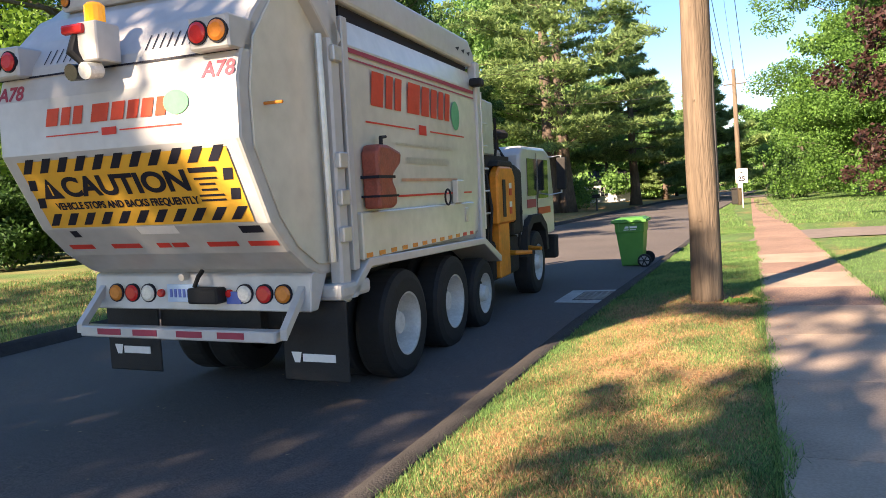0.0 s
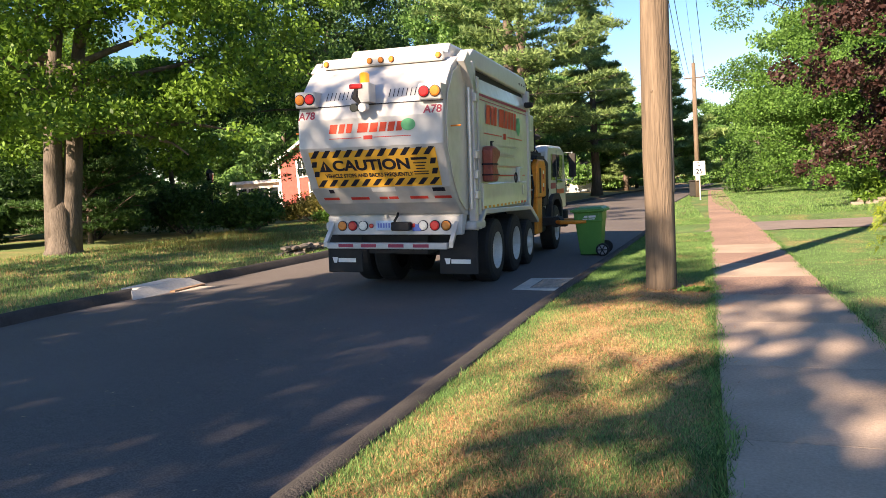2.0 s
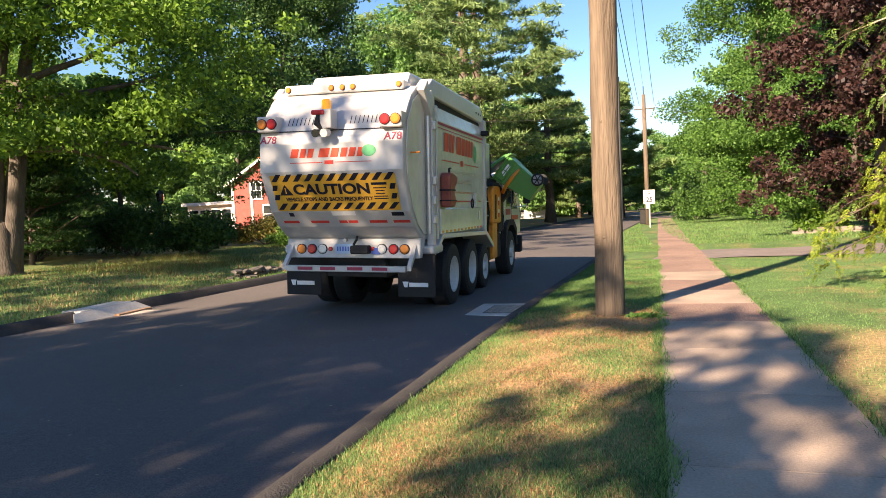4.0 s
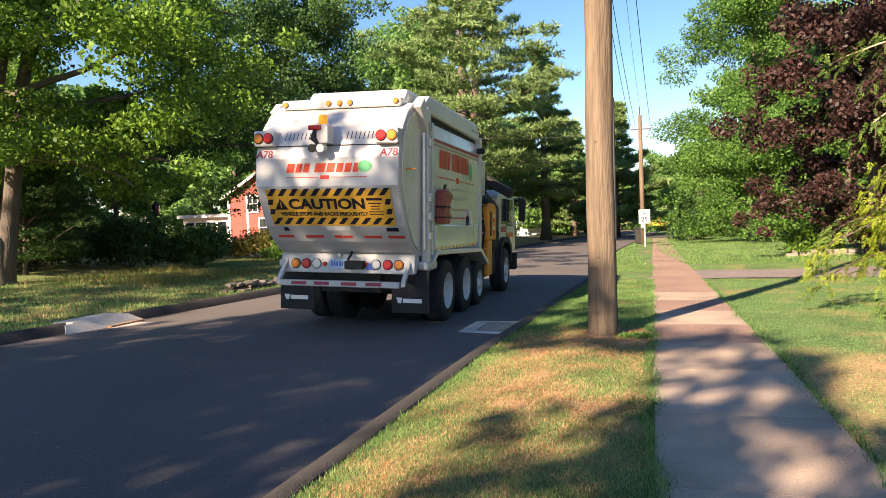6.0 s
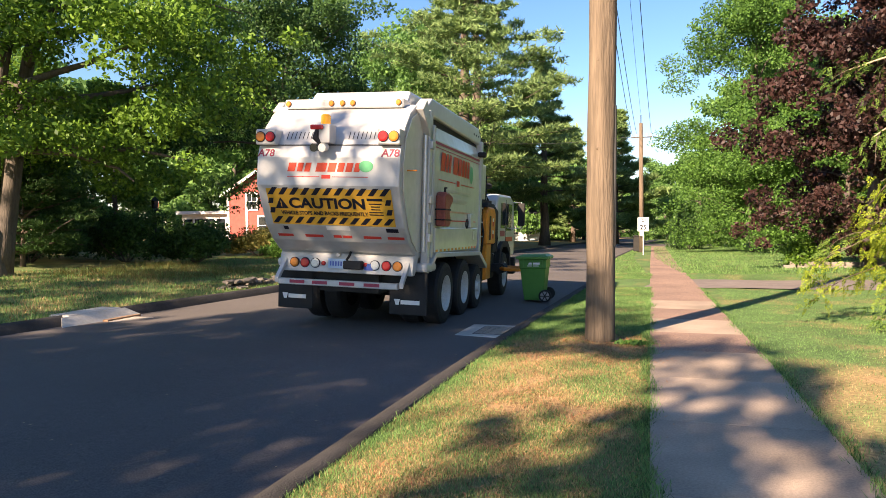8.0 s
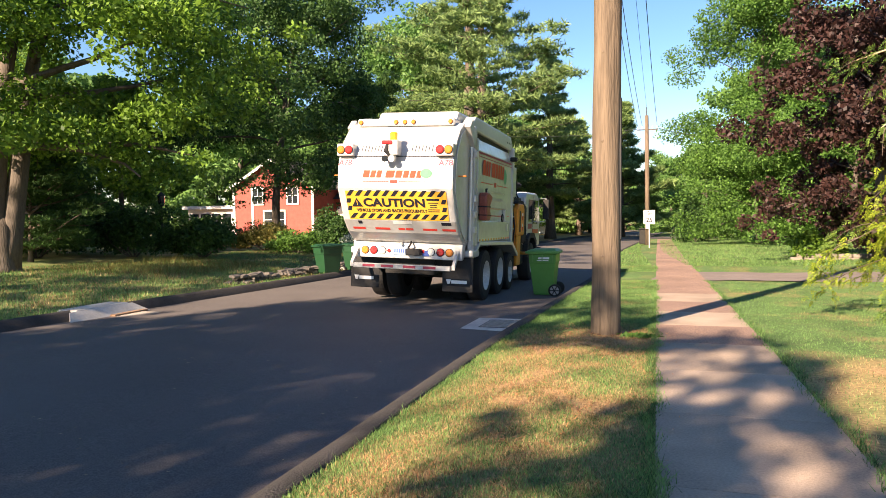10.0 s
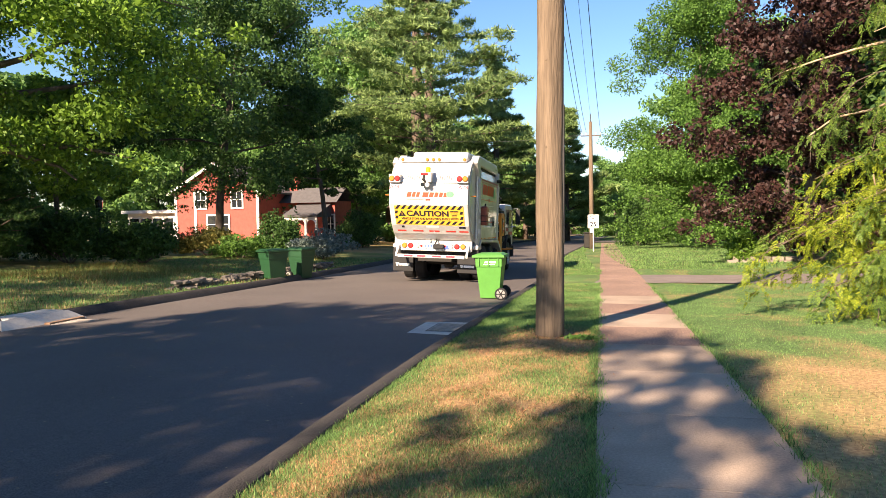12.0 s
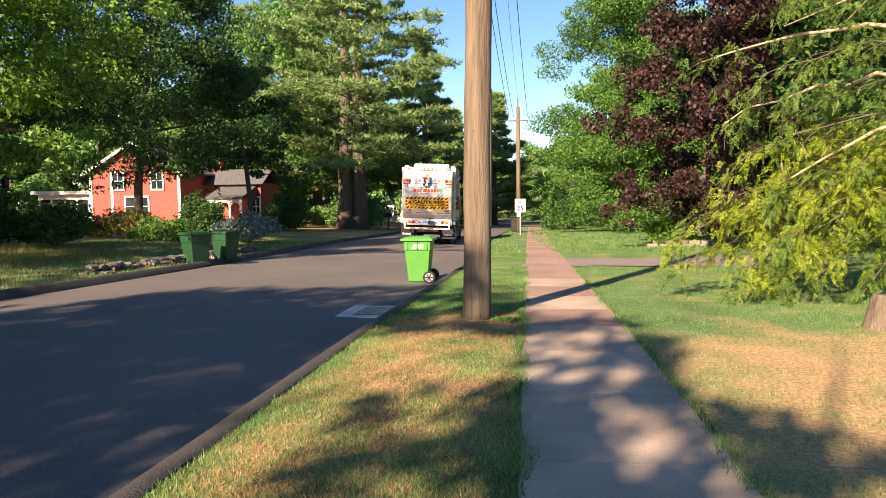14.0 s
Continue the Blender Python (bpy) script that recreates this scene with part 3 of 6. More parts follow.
    part("camera_eye", Geo().cyl((0.01, -0.62, 2.8), (0.01, -0.74, 2.78), 0.06, 14), M["lamp_clear"], mast)
    # rear panel, step bar, struts, flaps
    panel = part("rear_panel", bevel_geo(Geo().prism([(0.28, 1.24), (0.24, 1.22), (0.2, 0.93), (0.32, 0.93), (0.5, 1.24)], -1.12, 1.12), 0.01, 1), M["white"], t)
    for x, mm in ((-0.86, "lamp_amber"), (-0.68, "lamp_red"), (-0.5, "lamp_clear"), (0.5, "lamp_clear"), (0.69, "lamp_red"), (0.87, "lamp_amber")):
        round_lamp(panel, x, 0.215, 1.07, 0.07, M[mm])
    for x in (-0.36, 0.35):
        round_lamp(panel, x, 0.215, 1.07, 0.035, M["lamp_red"], False)
    part("number_plate", Geo().box(-0.27, 0.04, 0.185, 0.21, 1.0, 1.15), M["plate_blue"], panel, "pale blue number plate")
    for i in range(6):
        part("plate_bar", Geo().box(-0.24 + 0.045 * i, -0.215 + 0.045 * i, 0.18, 0.186, 1.04, 1.11), M["blue"], panel)
    part("hitch_box", bevel_box(0.02, 0.32, 0.08, 0.22, 1.0, 1.13, 0.015, 1), M["black"], panel)
    part("label", Geo().box(0.335, 0.47, 0.19, 0.212, 0.99, 1.09), M["blue"], panel)
    part("bell", Geo().cyl((-0.1, 0.25, 1.215), (-0.1, 0.17, 1.21), 0.03, 10), M["steel"], panel)
    part("hose", Geo().tube([(0.1, 0.2, 1.26), (0.12, 0.12, 1.22), (0.06, 0.14, 1.14)], [0.02, 0.02, 0.02], 6), M["black"], panel)
    step = part("step_bar", bevel_box(-0.98, 0.98, -0.1, 0.02, 0.74, 0.83, 0.01, 1), M["white"], t)
    for x0 in (-0.78, -0.4, 0.05, 0.45):
        part("reflector", Geo().box(x0, x0 + 0.25, -0.106, -0.1, 0.765, 0.815), M["maroon"], step)
    for s in (-1, 1):
        x0, x1 = sorted((s * 1.0, s * 1.06))
        part("strut", Geo().prism([(-0.06, 0.76), (-0.06, 0.84), (0.36, 1.27), (0.46, 1.27)], x0, x1), M["white"], t)
        f = part("mud_flap", bevel_box(min(s * 0.66, s * 1.28), max(s * 0.66, s * 1.28), 0.47, 0.49, 0.3, 0.98, 0.009, 1), M["black"], t)
        part("flap_logo", Geo().box(s * 0.97 - 0.12, s * 0.97 + 0.19, 0.463, 0.47, 0.465, 0.53), M["reflect"], f)
        part("flap_logo", Geo().add([(s * 0.97 - 0.2, 0.464, 0.455), (s * 0.97 - 0.15, 0.464, 0.455), (s * 0.97 - 0.13, 0.464, 0.545), (s * 0.97 - 0.23, 0.464, 0.545)], [(0, 1, 2, 3)]), M["reflect"], f)
        part("fender_cap", bevel_box(min(s * 0.8, s * 1.28), max(s * 0.8, s * 1.28), 0.42, 0.95, 0.98, 1.12, 0.04, 2), M["white"], t)
    part("under_guard", Geo().box(-0.66, 0.66, 0.5, 0.55, 0.72, 0.95), M["chassis"], t)
    # packer body
    sec = [(-1.1, 1.15), (1.1, 1.15), (1.2, 1.3), (1.225, 1.9), (1.225, 2.6), (1.2, 3.1), (1.14, 3.32), (-1.14, 3.32), (-1.2, 3.1), (-1.225, 2.6), (-1.225, 1.9), (-1.2, 1.3)]
    g = Geo()
    g.v = [(x, y, z) for y in (0.72, 4.2) for x, z in sec]
    n = len(sec)
    g.f = [(i, (i + 1) % n, n + (i + 1) % n, n + i) for i in range(n)] + [tuple(range(n - 1, -1, -1)), tuple(range(n, 2 * n))]
    body = part("packer_body", g, M["cream"], t)
    roof = part("roof_hatch", bevel_geo(Geo().prism([(0.3, 3.56), (0.5, 3.8), (3.6, 3.84), (4.25, 3.62), (4.25, 3.4), (0.3, 3.45)], -0.72, 0.92), 0.07, 2), M["white"], t)
    for s in (-1, 1):
        x0, x1 = sorted((s * 0.98, s * 1.2))
        part("roof_rail", bevel_geo(Geo().prism([(0.4, 3.52), (0.75, 3.72), (4.1, 3.7), (4.3, 3.55), (4.3, 3.38), (0.9, 3.44)], x0, x1), 0.03, 2), M["white"], t)
        x0, x1 = sorted((s * 0.9, s * 1.13))
        # solid black fill paints the shade in the gap under the rail
        part("rail_gap_shade", Geo().box(x0, x1, 0.9, 4.15, 3.3, 3.46), M["ink"], t)
        for i in range(3):
            xx = s * 1.204
            part("rail_slot", Geo().add([(xx, 3.6 + 0.2 * i, 3.53), (xx, 3.7 + 0.2 * i, 3.5), (xx, 3.74 + 0.2 * i, 3.56)], [(0, 1, 2)]), M["ink"], t)
        x0, x1 = sorted((s * 1.13, s * 1.25))
        part("hinge_post", bevel_box(x0, x1, 0.5, 0.66, 0.95, 3.5, 0.02, 1), M["white"], t)
        part("hinge_arm", bevel_geo(Geo().prism([(0.1, 3.45), (0.3, 3.62), (0.72, 3.1), (0.6, 3.0)], x0, x1), 0.01, 1), M["white"], t)
        part("cylinder_rod", Geo().cyl((s * 1.2, 0.45, 1.3), (s * 1.2, 0.42, 3.1), 0.03, 8), M["steel"], t)
        part("frame_post", bevel_box(x0, x1 - 0.0, 4.2, 4.36, 1.15, 3.45, 0.02, 1), M["white"], t)
        part("frame_post", bevel_box(x0, x1 - 0.0, 0.72, 0.82, 1.2, 3.3, 0.01, 1), M["white"], t)
        for z in (1.45, 1.75, 2.05, 2.9):
            part("latch", bevel_box(min(s * 1.24, s * 1.29), max(s * 1.24, s * 1.29), 0.5, 0.64, z, z + 0.13, 0.01, 1), M["steel"], t)
        fx0, fx1 = sorted((s * 0.72, s * 1.28))
        part("wheel_arch", bevel_geo(Geo().prism([(0.62, 0.98), (0.68, 1.1), (0.95, 1.28), (4.25, 1.2), (4.95, 0.9), (4.95, 0.82), (4.88, 0.82), (4.2, 1.12), (0.98, 1.2), (0.74, 1.04), (0.7, 0.98)], fx0, fx1), 0.008, 1), M["white"], t)
    # right-hand side details
    part("tool_locker", bevel_box(1.1, 1.272, 0.86, 3.86, 1.27, 1.68, 0.012, 1), M["cream"], t)
    for i in range(12):
        part("reflector", Geo().box(1.272, 1.276, 0.9 + 0.25 * i, 1.02 + 0.25 * i, 1.285, 1.325), M["red" if i > 9 else "lamp_amber"], t)
    part("extinguisher_cover", bevel_geo(Geo().prism([(0.98, 1.7), (0.96, 2.2), (1.02, 2.26), (1.2, 2.26), (1.47, 2.2), (1.44, 2.1), (1.28, 2.0), (1.26, 1.94), (1.33, 1.86), (1.34, 1.74), (1.26, 1.7)], 1.23, 1.40), 0.03, 2), M["extinguisher"], t, "rusty red extinguisher cover")
    part("strap", Geo().box(1.225, 1.405, 0.955, 1.29, 1.965, 1.99), M["ink"], t)
    part("strap", Geo().box(1.225, 1.405, 0.955, 1.35, 1.8, 1.82), M["ink"], t)
    for k, (x, y, z0, z1) in enumerate(((1.14, 4.5, 1.3, 2.9), (1.1, 4.62, 1.2, 2.6), (1.16, 4.75, 0.9, 2.2), (1.1, 5.95, 1.0, 2.45), (1.16, 6.3, 0.9, 2.0))):
        part("hydraulic_hose", Geo().tube([(x, y, z0), (x + 0.05, y + 0.04, (z0 + z1) / 2), (x - 0.03, y + 0.1, z1 - 0.2), (x - 0.16, y + 0.12, z1)], [0.022] * 4, 6), M["chassis"], t)
    for z in (1.5, 1.8, 2.1, 2.4, 2.7, 3.0):
        part("rung", Geo().cyl((1.2, 4.4, z), (1.2, 4.72, z), 0.014, 6), M["steel"], t)
    part("extinguisher_knob", Geo().tube([(1.32, 1.2, 2.26), (1.32, 1.2, 2.33), (1.32, 1.3, 2.34)], [0.02, 0.02, 0.015], 6), M["black"], t)
    g = Geo()
    ring = [(1.31, 2.85 + 0.085 * math.cos(a), 1.76 + 0.085 * math.sin(a)) for a in [2 * math.pi * k / 16 for k in range(17)]]
    part("hand_wheel", g.tube(ring, [0.012] * 17, 6, False), M["black"], t)
    part("valve_box", bevel_box(1.23, 1.3, 3.2, 3.42, 1.68, 1.95, 0.01, 1), M["cream"], t)
    part("latch", bevel_box(1.272, 1.285, 3.5, 3.6, 1.45, 1.62, 0.005, 1), M["steel"], t)
    y = 1.22
    for wd in (0.3, 0.2, 0.2, 0.0, 0.36, 0.26, 0.22, 0.2, 0.2):
        if wd:
            part("logo_block", side_plate(y, y + wd - 0.05, 2.62, 2.93, 1.232, 0.05), M["logo_red"], body)
            y += wd
        else:
            y += 0.1
    g = Geo().add([(1.232, 3.42 + 0.14 * math.cos(a), 2.7 + 0.17 * math.sin(a)) for a in [2 * math.pi * k / 16 for k in range(16)]], [tuple(range(16))])
    part("logo_disc", g, M["logo_green"], body)
    part("logo_line", side_plate(1.1, 2.2, 2.46, 2.475, 1.232), M["red"], body)
    part("logo_line", side_plate(2.6, 3.7, 2.46, 2.475, 1.232), M["red"], body)
    part("logo_block", side_plate(2.3, 2.5, 2.42, 2.52, 1.232), M["red"], body)
    for y0, y1, z0, z1, mm in ((1.7, 3.3, 2.29, 2.315, "faded"), (1.95, 3.1, 2.12, 2.18, "faded"), (1.8, 3.4, 1.94, 1.97, "faded_red"), (1.7, 3.9, 1.79, 1.81, "red"), (0.85, 4.15, 3.03, 3.07, "maroon"), (0.85, 4.15, 2.97, 2.985, "maroon")):
        part("marking", side_plate(y0, y1, z0, z1, 1.233 if z0 < 2.9 else 1.222), M[mm], body)
    # hopper and lifting gear
    part("hopper", bevel_geo(Geo().prism([(4.36, 1.2), (4.36, 3.1), (5.4, 3.02), (5.5, 2.7), (5.5, 1.2)], -1.12, 0.95), 0.03, 1), M["white"], t)
    part("hopper_side", bevel_box(0.95, 1.12, 4.4, 5.3, 2.3, 3.05, 0.02, 1), M["steel"], t)
    # solid dark block stands in for the hopper's shaded inside
    part("hopper_mouth_shade", Geo().box(0.9, 1.1, 4.9, 6.1, 1.0, 2.3), M["chassis"], t)
    part("ladder_rail", Geo().cyl((1.2, 4.5, 1.3), (1.2, 4.5, 3.1), 0.02, 8), M["steel"], t)
    part("camera_pod", bevel_box(1.2, 1.36, 4.05, 4.2, 3.12, 3.22, 0.02, 1), M["black"], t)
    guard = part("arm_guard", bevel_geo(Geo().prism([(4.95, 1.32), (4.95, 2.02), (5.1, 2.14), (5.7, 2.14), (5.85, 2.0), (5.85, 1.32)], 1.12, 1.26), 0.03, 1), M["orange"], t, "orange arm guard")
    part("slot", Geo().box(1.262, 1.27, 5.16, 5.3, 1.42, 1.95), M["ink"], guard)
    for z0 in (1.45, 1.72):
        part("reflector", Geo().box(1.262, 1.268, 5.5, 5.62, z0, z0 + 0.1), M["red"], guard)
        part("reflector", Geo().box(1.262, 1.268, 5.5, 5.62, z0 + 0.1, z0 + 0.18), M["reflect"], guard)
    part("arm_post", bevel_box(1.05, 1.22, 5.1, 5.6, 0.55, 1.34, 0.02, 1), M["orange"], t, "grimy orange post")
    part("arm_shroud", bevel_geo(Geo().prism([(5.86, 1.1), (5.86, 2.05), (6.1, 2.2), (6.5, 2.1), (6.5, 1.1)], 0.9, 1.2), 0.06, 2), M["chassis"], t)
    part("air_intake", Geo().tube([(0.85, 6.1, 1.6), (0.85, 6.1, 2.58), (0.85, 6.1, 2.6), (0.85, 6.1, 2.66), (0.85, 6.1, 2.72)], [0.1, 0.1, 0.24, 0.26, 0.2], 16), M["chassis"], t)
    part("exhaust_stack", Geo().tube([(0.62, 6.3, 1.3), (0.62, 6.3, 2.75), (0.64, 6.42, 2.9)], [0.07, 0.07, 0.06], 12), M["steel"], t, smooth=True)
    part("hopper_crest", bevel_geo(Geo().prism([(4.36, 3.02), (4.36, 3.3), (4.95, 3.3), (5.1, 3.16), (5.1, 3.02)], -0.9, 1.0), 0.04, 2), M["white"], t)
    part("arm_cover", bevel_geo(Geo().prism([(5.0, 2.14), (5.1, 2.22), (5.75, 2.22), (5.9, 2.1), (5.9, 1.3), (5.86, 1.3), (5.86, 2.02), (5.72, 2.145)], 1.02, 1.24), 0.012, 1), M["chassis"], t)
    part("oil_tank", bevel_box(0.3, 1.02, 5.55, 6.0, 2.05, 2.42, 0.06, 2), M["hub"], t)
    part("grab_post", Geo().tube([(1.05, 5.5, 2.1), (1.08, 5.55, 2.5), (1.08, 5.5, 2.85)], [0.02] * 3, 6), M["black"], t)
    # cab
    cab_prof = [(6.55, 1.0), (6.55, 2.35), (6.72, 2.5), (8.3, 2.52), (8.75, 2.4), (8.95, 1.75), (9.0, 0.95), (8.3, 0.92), (7.9, 1.28), (6.75, 1.28)]
    cab = part("cab", bevel_geo(Geo().prism(cab_prof, -1.12, 1.16), 0.06, 2), M["white"], t)
    for s in (-1, 1):
        xx = 1.166 if s > 0 else -1.126
        part("side_window", Geo().box(min(xx, xx + s * 0.006), max(xx, xx + s * 0.006), 6.95, 7.55, 1.68, 2.3), M["glass"], cab)
        part("side_window", Geo().box(min(xx, xx + s * 0.006), max(xx, xx + s * 0.006), 7.7, 8.45, 1.62, 2.3), M["glass"], cab)
        part("door_seam", Geo().box(min(xx, xx + s * 0.004), max(xx, xx + s * 0.004), 7.6, 7.63, 1.3, 2.4), M["ink"], cab)
        part("front_fender", bevel_geo(Geo().prism([(6.5, 0.7), (6.6, 1.2), (6.95, 1.36), (7.6, 1.36), (8.0, 1.15), (8.1, 0.7), (7.95, 0.7), (7.85, 1.05), (7.5, 1.22), (7.0, 1.22), (6.75, 1.08), (6.65, 0.7)], min(s * 0.85, s * 1.24), max(s * 0.85, s * 1.24)), 0.01, 1), M["chassis"], t)
        part("mirror", bevel_box(min(s * 1.3, s * 1.48), max(s * 1.3, s * 1.48), 8.6, 8.72, 1.75, 2.35, 0.03, 2), M["chassis"], t)
        part("mirror_arm", Geo().tube([(s * 1.1, 8.5, 2.35), (s * 1.38, 8.66, 2.38), (s * 1.38, 8.66, 1.7), (s * 1.1, 8.6, 1.65)], [0.018] * 4, 6), M["steel"], t)
    part("windscreen", Geo().add([(-1.0, 8.79, 2.3), (1.03, 8.79, 2.3), (1.03, 8.96, 1.72), (-1.0, 8.96, 1.72)], [(0, 3, 2, 1)]), M["glass"], cab)
    part("door_stripe", Geo().box(1.166, 1.172, 7.66, 8.6, 1.34, 1.46), M["logo_red"], cab)
    part("door_panel", Geo().box(1.166, 1.171, 6.9, 7.5, 1.48, 1.62), M["maroon"], cab)
    part("bumper", bevel_box(-1.18, 1.2, 8.85, 9.1, 0.45, 0.9, 0.04, 2), M["chassis"], t)
    # chassis
    part("chassis_rail", Geo().box(-0.5, 0.5, 0.4, 8.9, 0.62, 1.02), M["chassis"], t)
    part("fuel_tank", bevel_box(0.5, 1.15, 5.0, 6.4, 0.5, 1.1, 0.08, 2), M["chassis"], t)
    part("fuel_tank", bevel_box(-1.15, -0.5, 5.0, 6.4, 0.5, 1.1, 0.08, 2), M["chassis"], t)
    for y in (1.8, 3.15, 4.3, 7.3):
        part("axle", Geo().cyl((-0.9, y, 0.54), (0.9, y, 0.54), 0.09, 8), M["chassis"], t)
    wheels = []
    for y, r, dual in ((1.8, 0.54, True), (3.15, 0.54, True), (4.3, 0.46, False), (7.3, 0.54, False)):
        for s in (-1, 1):
            w = new("wheel")
            w.parent = t
            w.matrix_basis = pose(s * 1.06, y, r + 0.005)
            g = Geo()
            wd = 0.17
            prof = [(-wd, r * 0.58), (-wd, r * 0.84), (-wd * 0.85, r * 0.97), (-wd * 0.6, r), (wd * 0.6, r), (wd * 0.85, r * 0.97), (wd, r * 0.84), (wd, r * 0.58)]
            g.lathe_x(prof, 0, 0, 0, 32)
            if dual:
                g.lathe_x(prof, -s * 0.38, 0, 0, 32)
            part("tyre", g, M["black"], w)
            g = Geo()
            d = 0.02 if dual else 0.13
            rim = [(s * wd * 0.98, r * 0.6), (s * wd * 0.96, r * 0.55), (s * (d - 0.08), r * 0.48), (s * (d - 0.1), r * 0.3), (s * d, r * 0.24), (s * (d + 0.06), r * 0.2), (s * (d + 0.06), 0.001)]
            g.lathe_x(rim, 0, 0, 0, 24)
            part("rim", g, M["rim"], w)
            for k in range(8):
                a = 2 * math.pi * k / 8
                part("wheel_nut", Geo().cyl((s * (d - 0.09), 0.36 * r * math.cos(a), 0.36 * r * math.sin(a)), (s * (d - 0.055), 0.36 * r * math.cos(a), 0.36 * r * math.sin(a)), 0.022, 6), M["chassis"], w)
            wheels.append((w, s * 1.06, y, r + 0.005))
    # the lifting arm: it slides out and swings up
    arm = new("lift_arm")
    arm.parent = t
    part("boom", bevel_geo(Geo().box(-0.9, 0.1, -0.14, 0.14, -0.1, 0.1), 0.02, 1), M["chassis"], arm)
    part("knuckle", Geo().cyl((0.05, -0.2, 0), (0.05, 0.2, 0), 0.12, 12), M["chassis"], arm)
    for s in (-1, 1):
        part("gripper", Geo().tube([(0.05, s * 0.12, 0), (0.2, s * 0.36, 0), (0.5, s * 0.4, 0), (0.72, s * 0.3, 0)], [0.05, 0.045, 0.04, 0.03], 8), M["orange"], arm, "orange gripper finger")
    return t, wheels, arm


# ---- wheeled refuse carts ----
def build_cart(name, mat, label, group):
    c = thing(name, pose(0, 0, 0), label, "refuse cart", group)
    ring = lambda hw, hd, z, cy=0.0: [(-hw, cy - hd, z), (hw, cy - hd, z), (hw, cy + hd, z), (-hw, cy + hd, z)]
    g = Geo()
    levels = [(0.215, 0.24, 0.03), (0.22, 0.245, 0.06), (0.285, 0.33, 0.74), (0.3, 0.345, 0.76), (0.305, 0.355, 0.95), (0.33, 0.38, 0.955), (0.33, 0.38, 0.99)]
    for hw, hd, z in levels:
        g.v += ring(hw, hd, z)
    for i in range(len(levels) - 1):
        for k in range(4):
            a, b = 4 * i + k, 4 * i + (k + 1) % 4
            g.f.append((a, b, b + 4, a + 4))
    g.f.append((3, 2, 1, 0))
    body = part("body", bevel_geo(g, 0.02, 2, 40), mat, c)
    for x in (-0.22, 0.0, 0.22):
        part("rib", Geo().box(x - 0.01, x + 0.01, -0.375, -0.352, 0.78, 0.95), mat, body)
    part("stamp", Geo().add([(-0.1, -0.354, 0.84), (0.16, -0.354, 0.84), (0.16, -0.358, 0.885), (-0.08, -0.358, 0.885)], [(0, 1, 2, 3)]), M["reflect"], body)
    part("stamp", Geo().add([(-0.12, -0.352, 0.8), (0.14, -0.352, 0.8), (0.14, -0.354, 0.82), (-0.12, -0.354, 0.82)], [(0, 1, 2, 3)]), M["reflect"], body)
    lid = new("lid")
    lid.parent = c
    lid.matrix_basis = pose(0.33, 0, 1.0)
    g = Geo().box(-0.7, 0.03, -0.4, 0.4, -0.03, 0.02)
    g.add([(-0.66, -0.36, 0.02), (0.0, -0.36, 0.02), (0.0, 0.36, 0.02), (-0.66, 0.36, 0.02), (-0.58, -0.28, 0.055), (-0.06, -0.28, 0.06), (-0.06, 0.28, 0.06), (-0.58, 0.28, 0.055)],
          [(4, 5, 6, 7), (0, 1, 5, 4), (1, 2, 6, 5), (2, 3, 7, 6), (3, 0, 4, 7)])
    part("lid_shell", g, mat, lid)
    part("hinge_bar", Geo().cyl((0.36, -0.3, 0.98), (0.36, 0.3, 0.98), 0.022, 8), mat, c)
    for s in (-1, 1):
        w = part("wheel", Geo().tube([(0.27, s * 0.3, 0.14), (0.27, s * 0.37, 0.14)], [0.14, 0.14], 20), M["black"], c)
        part("hub", Geo().tube([(0.27, s * 0.365, 0.14), (0.27, s * 0.38, 0.14)], [0.105, 0.1], 14), M["hub"], w)
        for k in range(6):
            a = math.pi * k / 3
            part("spoke", Geo().cyl((0.27, s * 0.384, 0.14), (0.27 + 0.1 * math.cos(a), s * 0.384, 0.14 + 0.1 * math.sin(a)), 0.012, 5), M["black"], w)
    return c, lid


